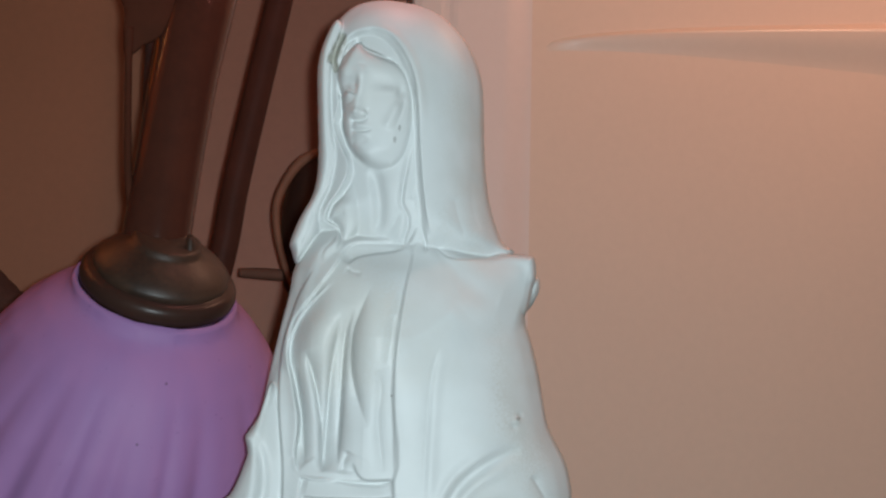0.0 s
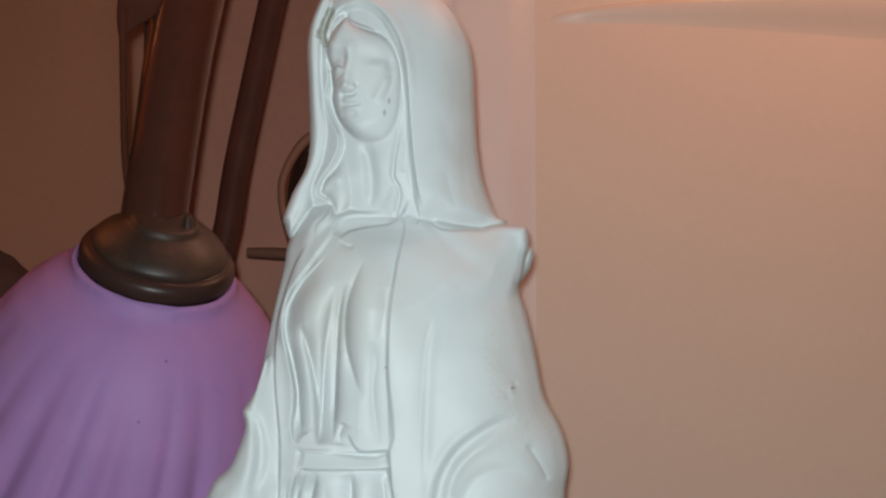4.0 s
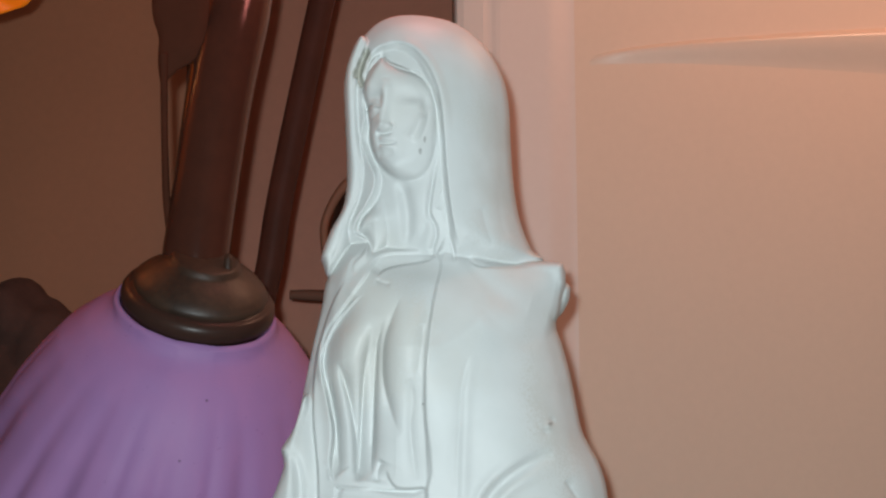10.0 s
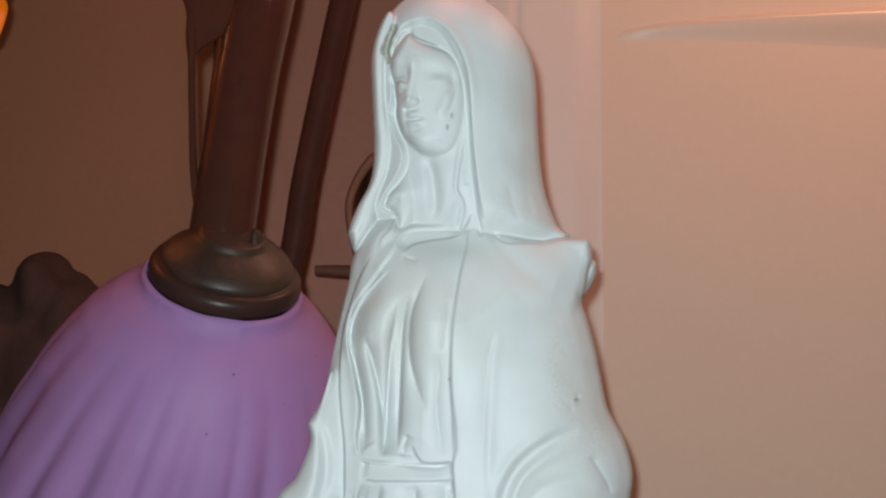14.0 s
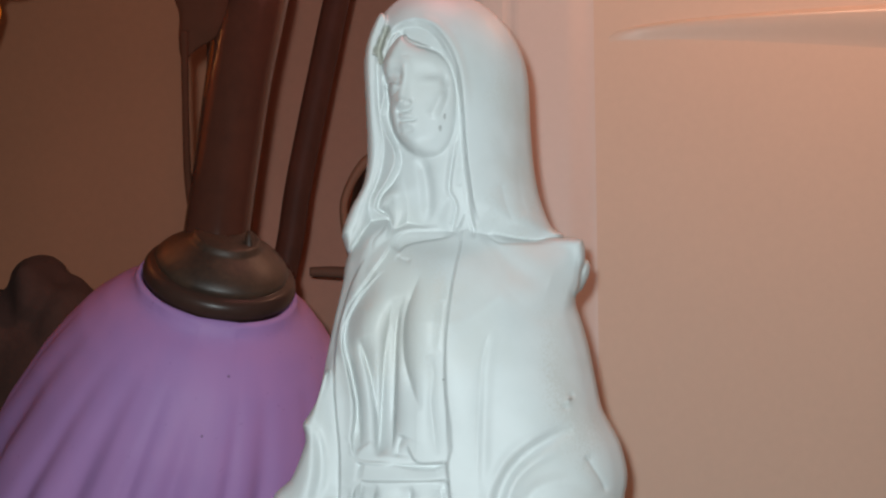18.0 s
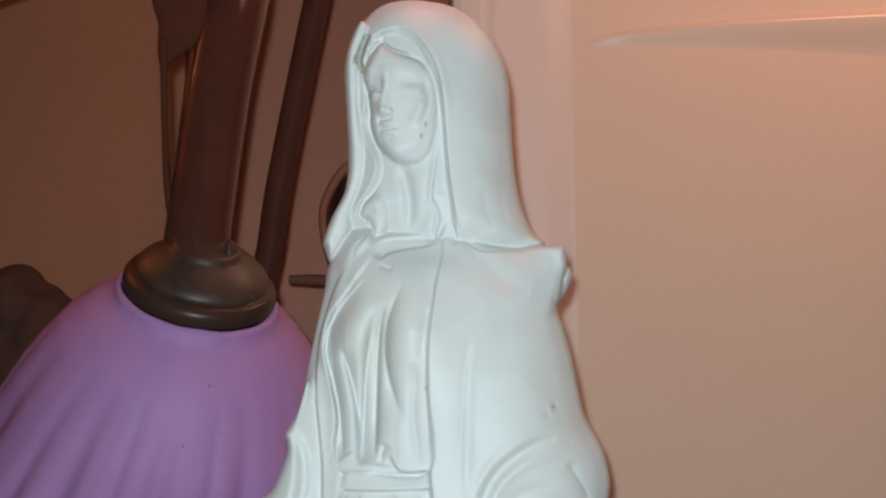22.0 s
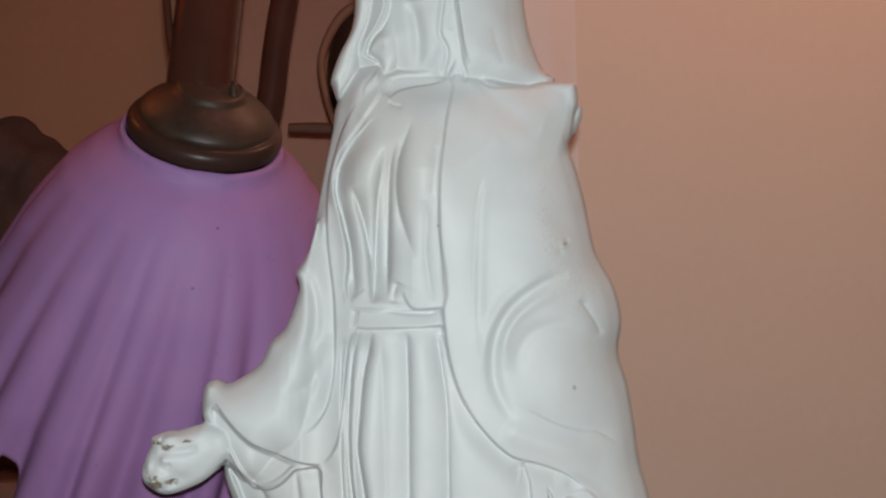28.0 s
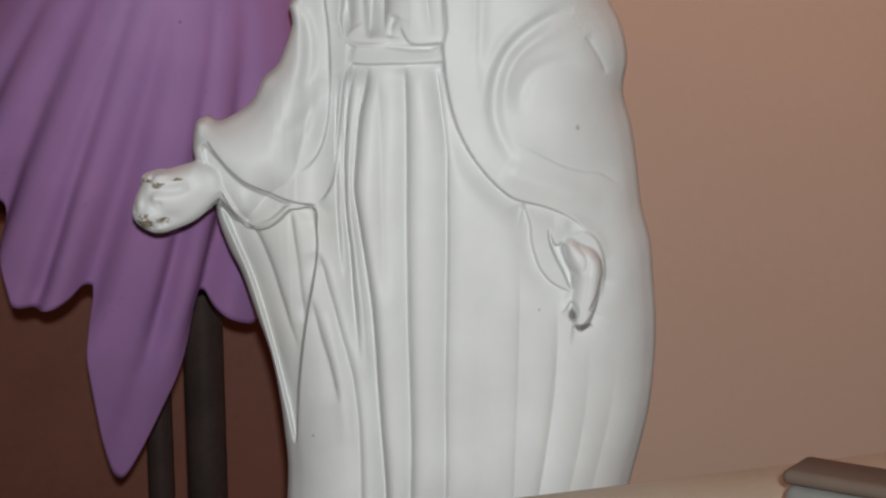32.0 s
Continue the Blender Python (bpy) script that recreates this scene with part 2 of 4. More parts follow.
def tube(path, radii, sides=20, flat=1.0):
    """A bar along a smoothed path with a radius at each of its points."""
    pts, rad = smooth_line([Vector(p) for p in path], 6), np.interp(np.linspace(0, 1, 6 * (len(path) - 1) + 1), np.linspace(0, 1, len(radii)), radii)
    bm, rings = bmesh.new(), []
    for k, p in enumerate(pts):
        way = (pts[min(k + 1, len(pts) - 1)] - pts[max(k - 1, 0)]).normalized()
        side = way.cross(Vector((0, 1, 0))).normalized()
        deep = side.cross(way)
        rings.append([bm.verts.new(p + float(rad[k]) * (side * math.cos(a) + deep * flat * math.sin(a))) for a in (2 * math.pi * j / sides for j in range(sides))])
    for lo, hi in zip(rings, rings[1:]):
        for j in range(sides):
            bm.faces.new((lo[j], lo[(j + 1) % sides], hi[(j + 1) % sides], hi[j]))
    bm.faces.new(rings[0][::-1])
    bm.faces.new(rings[-1])
    bmesh.ops.recalc_face_normals(bm, faces=bm.faces)
    return bm


def smooth_line(pts, steps, closed=False):
    """A Catmull-Rom curve through the points."""
    n, line = len(pts), []
    for k in range(n if closed else n - 1):
        p = [pts[(k + j) % n] if closed else pts[min(max(k + j, 0), n - 1)] for j in (-1, 0, 1, 2)]
        for s in range(steps):
            t = s / steps
            line.append(0.5 * (2 * p[1] + (p[2] - p[0]) * t + (2 * p[0] - 5 * p[1] + 4 * p[2] - p[3]) * t * t + (3 * p[1] - p[0] - 3 * p[2] + p[3]) * t**3))
    return line if closed else line + [pts[-1]]


def thing(name, at, label, category, **tags):
    ob = new(name)
    ob.location = at
    return tagged(ob, label, category, **tags)


def setting(name, bm, material, label, category, smooth=False):
    return tagged(part(name, bm, material, smooth=smooth), label, category, kind="structure")


# ---- the room ----
def extruded(profile, z0, z1):
    """An upright moulding with this plan."""
    bm = bmesh.new()
    lo, hi = ([bm.verts.new((x, y, z)) for x, y in profile] for z in (z0, z1))
    n = len(profile)
    for k in range(n):
        bm.faces.new((lo[k], lo[(k + 1) % n], hi[(k + 1) % n], hi[k]))
    bm.faces.new(lo[::-1])
    bm.faces.new(hi)
    bmesh.ops.recalc_face_normals(bm, faces=bm.faces)
    return bm


def crease(length, deep):
    """A long shallow swelling, sharp above and soft below, that widens along x: a streak of light on the wall put into
    shape.
    """
    bm, rows = bmesh.new(), []
    for i in range(61):
        u = length * i / 60
        top, tall = 0.592 + 0.0265 * (u / 0.21) ** 0.45, 0.012 + 0.13 * u
        up = 0.003 + 0.02 * u
        row = []
        for k in range(25):
            s = k / 24
            h = math.sin(min(s * tall / up, 1.0) * math.pi / 2) ** 2 if s * tall < up else 0.5 + 0.5 * math.cos(math.pi * (s * tall - up) / (tall - up))
            row.append(bm.verts.new((0.131 + u, 0.5312 - deep * tall * h * min(u / 0.03, 1.0), top - s * tall)))
        rows.append(row)
    for a, b in zip(rows, rows[1:]):
        for k in range(24):
            bm.faces.new((a[k], b[k], b[k + 1], a[k + 1]))
    bmesh.ops.recalc_face_normals(bm, faces=bm.faces)
    return bm


setting("wall_right", box(0.1216, 2.4, 0.531, 0.96, -0.75, 1.75), WALL, "smooth cream-pink painted wall", "wall")
# stands in for a streak of light; the wall itself is flat here
setting("wall_light_streak", crease(0.5, 0.17), WALL_SHEEN, "curved light streak on the wall, built as a shallow swelling", "wall", True)
setting("door_casing", extruded([(0.0225, 0.96), (0.0225, 0.534), (0.0245, 0.5305), (0.03, 0.5287), (0.046, 0.5272), (0.0495, 0.5278), (0.053, 0.5277), (0.0565, 0.5269), (0.060, 0.5265), (0.097, 0.5265), *((0.097 + 0.0246 * k / 12, 0.5287 - 0.0022 * math.cos(math.pi * k / 12)) for k in range(1, 13)), (0.1216, 0.96)], -0.75, 1.75), CASING, "pale pink painted door casing with a grooved edge", "door casing", False)
setting("door_panel", box(-1.6, 0.022, 0.75, 0.82, -0.75, 1.75), BROWN, "dark brown painted panel behind the lamp", "door")
setting("door_stile", box(-0.21, 0.0215, 0.738, 0.7495, -0.75, 1.75), STILE, "reddish brown painted door stile", "door")
# out of view: dark walls and ceiling that return little light to the statue
setting("wall_left", box(-1.7, -1.6, -1.9, 1.05, -0.75, 1.75), DIM_WALL, "unseen wall, dark to cut bounced light", "wall")
setting("wall_behind", box(-1.7, 2.4, -2.0, -1.9, -0.75, 1.75), DIM_WALL, "unseen wall, dark to cut bounced light", "wall")
setting("wall_far_right", box(2.4, 2.5, -2.0, 1.05, -0.75, 1.75), DIM_WALL, "unseen wall, dark to cut bounced light", "wall")
setting("ceiling", box(-1.7, 2.5, -2.0, 1.05, 1.75, 1.85), CEIL, "unseen ceiling, dark to cut bounced light", "ceiling")
setting("floor", box(-1.7, 2.5, -2.0, 1.05, -0.85, -0.75), FLOOR, "dark brown floor", "floor")

table = thing("side_table", (0.05, -0.03, -0.75), "dark wooden side table carrying the statue", "table")
for bm, name in ((box(-0.13, 0.42, -0.20, 0.10, 0.725, 0.75, 0.004), "tabletop"), (box(-0.10, 0.39, -0.17, 0.07, 0.66, 0.724), "apron")):
    part(name, bm, WOOD, table, smooth=False)
for x in (-0.10, 0.36):
    for y in (-0.17, 0.04):
        part("leg", box(x, x + 0.03, y, y + 0.03, 0, 0.66, 0.003), WOOD, table, smooth=False)

# ---- floor lamp ----
LAMP = Vector((-0.145, 0.26, -0.75))
lamp = thing("floor_lamp", LAMP, "dark bronze floor lamp with violet and lit orange flower shades", "lamp")


def on_lamp(name, bm, material, label="", parent=None, smooth=True):
    """A part given in room coordinates, hung on the lamp or on one of its parts."""
    bmesh.ops.translate(bm, verts=bm.verts, vec=-LAMP)
    return part(name, bm, material, parent or lamp, label, smooth)


BELL_DOWN = [0.0, 0.006, 0.016, 0.03, 0.0525, 0.0965, 0.15, 0.207, 0.33, 0.45, 0.60, 0.75, 1.2]
BELL_OUT = [0.400, 0.420, 0.408, 0.442, 0.535, 0.652, 0.743, 0.826, 0.962, 1.065, 1.14, 1.20, 1.24]


def petal_shade(m, petals, phase, length, notch, short, long, wide):
    """A bell of folded petals, long and short by turns, that hangs down the local -z axis."""
    around, down = petals * 48, 64
    bm, rows = bmesh.new(), []
    for i in range(down + 1):
        row = []
        for k in range(around):
            a = 2 * math.pi * k / around
            th = (a - phase + math.pi) % (2 * math.pi) - math.pi
            th *= 1 + (0.24 if th > 0 else 0.0) * math.exp(-((th / 0.7) ** 2)) + 0.18 * min(max((-th - radians(18)) / radians(15), 0.0), 1.0) * max(0.0, math.cos(th))
            th *= 1 + 0.1 * max(0.0, math.cos(th))
            wave = math.cos(petals * th)
            big = math.cos(petals / 2 * th) > 0
            ahead = min(max((math.cos(th) - 0.1) / 0.5, 0.0), 1.0)
            inner = max(0.0, (math.acos(max(-1.0, min(1.0, -wave))) / math.pi - 0.09) / 0.91)
            tip = 0.78 * (math.sqrt(0.05 + 1) - math.sqrt(0.05 + (1 - inner) ** 2)) / (math.sqrt(1.05) - math.sqrt(0.05)) + 0.22 * math.sin(min(inner / 0.16, 1.0) * math.pi / 2)
            reach = notch + ((short + (long - short) * (0.25 + 0.75 * ahead) if big else short) - notch) * (tip ** 1.2 if big else tip)
            reach *= 1 - 0.28 * min(max((-th - radians(40)) / radians(25), 0.0), 1.0)
            s = reach * (i / down)
            q = min(s / length, 1.0)
            r = wide * float(np.interp(s / length, BELL_DOWN, BELL_OUT))
            r *= 1 + 0.15 * max(0.0, (s - notch) / length) ** 1.3
            twist = 0.28 * max(0.0, s - notch)
            lag = petals * (th - 0.35 * (0.67 - q))
            crease = (0.5 - 0.5 * math.cos(lag)) ** 6 + 0.6 * (0.5 - 0.5 * math.cos(lag + 2.6)) ** 12
            r *= 1 + (0.03 - 0.11 * crease * min(1.0, max(0.25, (0.86 - q) / 0.2)) + 0.012 * math.sin(3 * a + 1.0)) * min(max(s - 0.02, 0) / (0.5 * length), 1.0)
            row.append(bm.verts.new(m @ Vector((r * math.cos(a - twist), r * math.sin(a - twist), -s))))
        rows.append(row)
    for up, lo in zip(rows, rows[1:]):
        for k in range(around):
            bm.faces.new((up[k], lo[k], lo[(k + 1) % around], up[(k + 1) % around]))
    return bm


RING = Vector((-0.109, 0.080, 0.3475))
TILT = Matrix.Translation(RING) @ Matrix.Rotation(radians(15.5), 4, "Y") @ Matrix.Rotation(radians(30), 4, "X")
shade = on_lamp("shade", petal_shade(Matrix.Translation(RING) @ Matrix.Rotation(radians(16.6), 4, "Y") @ Matrix.Rotation(radians(30.3), 4, "X") @ Matrix.Translation((0, 0, -0.003)), 10, radians(-90 + 19), 0.28, 0.180, 0.197, 0.291, 0.099), VIOLET, "violet folded petal shade with long and short tips")
thick = shade.modifiers.new("wall", "SOLIDIFY")
thick.thickness, thick.offset = 0.003, -1
on_lamp("collar", lathe([(0.030, -0.006), (0.0352, -0.0056), (0.0378, -0.0036), (0.0386, -0.0004), (0.0382, 0.0026), (0.0368, 0.0048), (0.0350, 0.0058), (0.0338, 0.0060), (0.033, 0.0066)], 72, TILT), BRONZE, "dark bronze ringed collar")
on_lamp("cup", lathe([(0.0332, 0.0064), (0.0336, 0.0078), (0.0328, 0.0098), (0.0302, 0.0126), (0.0262, 0.0156), (0.0222, 0.0180), (0.0190, 0.0196), (0.0172, 0.0210), (0.0168, 0.0228), (0.0150, 0.0236), (0.001, 0.0238)], 64, TILT), BRONZE_WORN, "worn dark bronze cup")
on_lamp("arm", tube([(-0.1135, 0.083, 0.352), (-0.1112, 0.083, 0.372), (-0.107, 0.086, 0.411), (-0.102, 0.09, 0.4555), (-0.096, 0.10, 0.5005), (-0.090, 0.12, 0.56), (-0.092, 0.17, 0.64), (-0.11, 0.24, 0.68), (-0.145, 0.26, 0.66)], [0.0165, 0.0168, 0.0165, 0.0172, 0.0180, 0.016, 0.013, 0.012, 0.012], 32), BRONZE_GLOSS, "glossy dark bronze arm swelling upwards")
# nub added where a small white glint sits beside the arm
on_lamp("nub", lathe([(0.0001, 0.010), (0.002, 0.010), (0.0028, 0.006), (0.003, 0.0), (0.0032, -0.003)], 16, Matrix.Translation((-0.0925, 0.066, 0.362)) @ Matrix.Diagonal((0.75, 0.75, 0.7, 1))), BRONZE_WORN, "small nub added for a glint on the cup")
def plate(outline, y, thick):
    """A thin upright plate with this outline in x and z, rounded towards the viewer."""
    bm = bmesh.new()
    line = smooth_line([Vector((x, 0, z)) for x, z in outline], 5, True)
    mid = sum(line, Vector()) / len(line)
    rings = [[bm.verts.new(mid + (p - mid) * f + Vector((0, y + d, 0))) for p in line] for f, d in ((0.97, thick), (1.0, 0.0), (0.97, -thick), (0.6, -1.8 * thick))]
    n = len(line)
    for lo, hi in zip(rings, rings[1:]):
        for k in range(n):
            bm.faces.new((lo[k], lo[(k + 1) % n], hi[(k + 1) % n], hi[k]))
    bm.faces.new(rings[0][::-1])
    bm.faces.new(rings[-1])
    bmesh.ops.recalc_face_normals(bm, faces=bm.faces)
    return bm


on_lamp("leaf", plate([(-0.1370, 0.556), (-0.1370, 0.520), (-0.1361, 0.4967), (-0.1326, 0.4839), (-0.1326, 0.472), (-0.1312, 0.4615), (-0.1271, 0.4618), (-0.1225, 0.4661), (-0.1130, 0.4725), (-0.108, 0.4853), (-0.106, 0.514), (-0.108, 0.556)], 0.082, 0.0012), DARK_LEAF, "flat dark bronze leaf beside the arm")
on_lamp("stalk", tube([(-0.1235, 0.080, 0.380), (-0.1262, 0.080, 0.40), (-0.1280, 0.081, 0.43), (-0.1290, 0.081, 0.458), (-0.1295, 0.081, 0.475)], [0.0020, 0.0020, 0.0018, 0.0019, 0.003], 12), DARK_LEAF, "thin dark stalk of the leaf")
on_lamp("rod", tube([(-0.055, 0.26, 0.60), (-0.0653, 0.26, 0.5544), (-0.089, 0.26, 0.433), (-0.0972, 0.26, 0.379), (-0.1176, 0.26, 0.29), (-0.133, 0.26, 0.18)], [0.0085, 0.0085, 0.0085, 0.0085, 0.009, 0.010], 20), POLE, "slanting dark rod behind the arm")
on_lamp("pole", lathe([(0.012, -0.74), (0.0123, -0.3), (0.0123, 0.66), (0.010, 0.68), (0.0, 0.685)], 32, Matrix.Translation((-0.1375, 0.26, 0))), POLE_GREY, "dark upright pole")
on_lamp("pole", lathe([(0.0085, -0.74), (0.0085, 0.30), (0.006, 0.31), (0.0, 0.312)], 24, Matrix.Translation((-0.1735, 0.30, 0))), POLE_GREY, "thinner dark upright pole")
on_lamp("foot", lathe([(0.0, 0.03), (0.02, 0.03), (0.05, 0.022), (0.13, 0.012), (0.14, 0.006), (0.14, 0.0), (0.0, 0.0)], 64, Matrix.Translation(LAMP)), BRONZE, "round dark bronze foot")
bud = on_lamp("bud", lathe([(0.0, -0.070), (0.010, -0.067), (0.020, -0.052), (0.026, -0.024), (0.0275, 0.006), (0.024, 0.032), (0.016, 0.046), (0.0, 0.050)], 40, pose(-0.047, 0.46, 0.432, 0, 4, 0)), BRONZE, "dark rounded bronze bud behind the statue")
on_lamp("rim", tube([(-0.036, 0.445, 0.486), (-0.060, 0.445, 0.474), (-0.0755, 0.445, 0.448), (-0.0765, 0.445, 0.425), (-0.070, 0.445, 0.398), (-0.062, 0.445, 0.378)], [0.0035, 0.004, 0.0032, 0.003, 0.0028, 0.002], 14), RIM, "brown rim round the bud", bud)
on_lamp("base", tube([(-0.104, 0.46, 0.391), (-0.085, 0.46, 0.3905), (-0.055, 0.46, 0.389)], [0.0035, 0.0045, 0.0045], 14), DUSTY, "dull flat bar under the bud", bud)
on_lamp("twig", tube([(-0.1375, 0.26, 0.20), (-0.09, 0.35, 0.25), (-0.046, 0.44, 0.32), (-0.055, 0.46, 0.389)], [0.006, 0.006, 0.006, 0.005], 12), BRONZE)
on_lamp("twig", tube([(-0.145, 0.26, 0.60), (-0.24, 0.20, 0.66), (-0.358, 0.10, 0.615)], [0.008, 0.008, 0.008], 12), BRONZE)
on_lamp("twig", tube([(-0.1375, 0.26, 0.20), (-0.155, 0.28, 0.22), (-0.1735, 0.30, 0.24)], [0.006, 0.006, 0.006], 12), BRONZE)
lit = on_lamp("shade", petal_shade(Matrix.Translation((-0.369, 0.10, 0.606)) @ Matrix.Rotation(radians(-52), 4, "Y") @ Matrix.Rotation(radians(8), 4, "X"), 10, radians(-75), 0.20, 0.140, 0.152, 0.170, 0.080), ORANGE, "lit orange petal shade")
thick = lit.modifiers.new("wall", "SOLIDIFY")
thick.thickness, thick.offset = 0.003, -1

# ---- dark bundle behind the lamp ----
random.seed(4)
bm = bmesh.new()
for cx, cz, rx, rz in ((-0.348, 0.382, 0.022, 0.040), (-0.325, 0.352, 0.030, 0.052), (-0.405, 0.325, 0.060, 0.070), (-0.34, 0.31, 0.05, 0.082), (-0.285, 0.315, 0.040, 0.072), (-0.30, 0.237, 0.07, 0.110), (-0.38, 0.237, 0.06, 0.110)):
    bmesh.ops.create_icosphere(bm, subdivisions=4, radius=1, matrix=Matrix.Translation((cx, 0.60, cz)) @ Matrix.Diagonal((rx * 1.08, 0.06, rz, 1)))
for v in bm.verts:
    v.co += 0.006 * noise.noise_vector(v.co * 28)
bundle = tagged(part("rumpled_cloth", bm, DARK_CLOTH), "dark brown rumpled cloth bundle behind the lamp", "cloth")
join = bundle.modifiers.new("join", "REMESH")
join.mode, join.voxel_size, join.use_smooth_shade = "VOXEL", 0.005, True
cabinet = thing("cabinet", (-0.60, 0.60, -0.75), "low reddish dark wooden cabinet behind the lamp", "cabinet")
part("body", box(-0.59, 0.61, -0.07, 0.14, 0.02, 0.848, 0.003), REDWOOD, cabinet, smooth=False)
part("top", box(-0.60, 0.615, -0.0838, 0.145, 0.849, 0.873, 0.006), REDWOOD, cabinet, smooth=False)
for x in (-0.56, -0.17, 0.22):
    door = part("door", box(x, x + 0.37, -0.083, -0.0705, 0.03, 0.845, 0.003), REDWOOD, cabinet, smooth=False)
    knob = part("knob", lathe([(0.0, 0.022), (0.009, 0.020), (0.011, 0.013), (0.006, 0.006), (0.006, 0.0)], 20, pose(x + 0.03, -0.0835, 0.45, 90, 0, 0)), BRONZE, door)

# ---- boxes before the statue ----
card = thing("card_box", (0.166, -0.088, 0.0), "pale grey-beige card box with a sloping lid", "box")


def sloped(bm, rise):
    """Tilts what lies above mid height up towards +x."""
    for v in bm.verts:
        if v.co.z > 0.05:
            v.co.z += rise * v.co.x - 0.12 * max(0.0, -0.10 - v.co.x)
    return bm


part("body", sloped(box(-0.139, 0.14, -0.024, 0.027, 0.0, 0.0915, 0.006, 3), 0.095), PALE, card)
part("lid", sloped(box(-0.141, 0.142, -0.0255, 0.0285, 0.0918, 0.0957, 0.0018, 2), 0.095), PALE, card, "thin lid edge")
small = thing("small_box", (0.147, -0.1576, 0.0), "small box with an umber lid and grey sides", "box")
part("body", box(-0.032, 0.045, -0.002, 0.020, 0.0, 0.1068, 0.004, 3), GREY, small)
part("lid", box(-0.0325, 0.0455, -0.0025, 0.0205, 0.1070, 0.1125, 0.0026, 3), UMBER, small, "umber brown lid")
small.rotation_euler = (0, 0, radians(-36.8))

# ---- statue: a figure in a cloak, raised from outlines and folds (mm) ----
STEP, X0, X1, Z0, Z1 = 0.4, -126.0, 102.0, 0.0, 480.0
GX, GZ = np.meshgrid(np.arange(X0, X1 + STEP, STEP), np.arange(Z0, Z1 + STEP, STEP))
front, rear, rim, mid_rim = np.full(GX.shape, -99.0), np.full(GX.shape, 99.0), np.full(GX.shape, -99.0), np.zeros(GX.shape)


def window(line, margin):
    x, z = np.array(line).T
    a, b = (int(np.clip((v - Z0) / STEP, 0, GX.shape[0])) for v in (z.min() - margin, z.max() + margin))
    c, d = (int(np.clip((v - X0) / STEP, 0, GX.shape[1])) for v in (x.min() - margin, x.max() + margin))
    return slice(a, b + 1), slice(c, d + 1)


def distance(line, w, closed):
    """How far each place of the window lies from the line, its share along it, and whether it is inside (for an open line: on which side)."""
    px, pz = GX[w], GZ[w]
    best, along, inside = np.full(px.shape, 1e9), np.zeros(px.shape), np.zeros(px.shape, bool if closed else float)
    ends = list(zip(line, line[1:] + line[:1])) if closed else list(zip(line, line[1:]))
    for n, ((ax, az), (bx, bz)) in enumerate(ends):
        dx, dz = bx - ax, bz - az
        t = np.clip(((px - ax) * dx + (pz - az) * dz) / (dx * dx + dz * dz + 1e-9), 0, 1)
        d = (px - ax - t * dx) ** 2 + (pz - az - t * dz) ** 2
        near = d < best
        best, along = np.where(near, d, best), np.where(near, (n + t) / len(ends), along)
        if not closed:
            inside = np.where(near, dx * (pz - az) - dz * (px - ax), inside)
        else:
            inside ^= ((az > pz) != (bz > pz)) & (px < dx * (pz - az) / (dz + 1e-12) + ax)
    return np.sqrt(best), along, inside


def curve(points, closed=False):
    return [tuple(p) for p in smooth_line([np.array(p, float) for p in points], 4, closed)]


def swell(points, mid, deep, radius, back=None):
    """A rounded mass with this outline."""
    line = curve(points, True)
    w = window(line, 3)
    d, _, inside = distance(line, w, True)
    d = np.where(inside, d, -d)
    h = np.clip(1 - (1 - np.clip(d / radius, 0, 1)) ** 2, 0, 1) ** (0.45 if radius > 60 else 0.5)
    calm = h
    for k in (1, 2, 3, 4, 5, 6):
        for axis in (0, 1):
            calm = (np.roll(calm, k, axis) + 2 * calm + np.roll(calm, -k, axis)) / 4
    share = np.clip((d - 2) / 5, 0, 1)
    h = h + (calm - h) * share * share * (3 - 2 * share)
    front[w] = np.where(inside, np.maximum(front[w], mid + deep * h), front[w])
    rear[w] = np.where(inside, np.minimum(rear[w], mid - (back or deep) * h), rear[w])
    mid_rim[w] = np.where(d > rim[w], mid, mid_rim[w])
    rim[w] = np.maximum(rim[w], d)


def lift(points, high, soft):
    """Raises or sinks the front inside an outline."""
    line = curve(points, True)
    w = window(line, 2)
    d, _, inside = distance(line, w, True)
    t = np.clip(np.where(inside, d, 0) / soft, 0, 1)
    front[w] += high * t * t * (3 - 2 * t) * fade(w, 0.8)


def calm(points, reach):
    """Smooths the front inside an outline."""
    line = curve(points, True)
    w = window(line, 10)
    d, _, inside = distance(line, w, True)
    ok = front[w] > -50
    f, n = np.where(ok, front[w], 0.0), ok.astype(float)
    for k in (1, 2, 3, 4, 5, 6) * max(1, round((reach / STEP) ** 2 / 45)):
        for axis in (0, 1):
            f, n = ((np.roll(v, k, axis) + 2 * v + np.roll(v, -k, axis)) / 4 for v in (f, n))
    t = np.clip(np.where(inside & ok, d, 0) / reach, 0, 1)
    front[w] += (f / np.maximum(n, 1e-6) - front[w]) * t * t * (3 - 2 * t)


def fold(points, wide, high):
    """A rounded ridge, or with a negative height a furrow, that tapers to its ends."""
    line = curve(points)
    w = window(line, 4 * wide)
    d, s, _ = distance(line, w, False)
    front[w] += high * np.exp(-((d / wide) ** 2)) * np.clip(s * 5, 0, 1) * np.clip((1 - s) * 4, 0, 1) * fade(w)


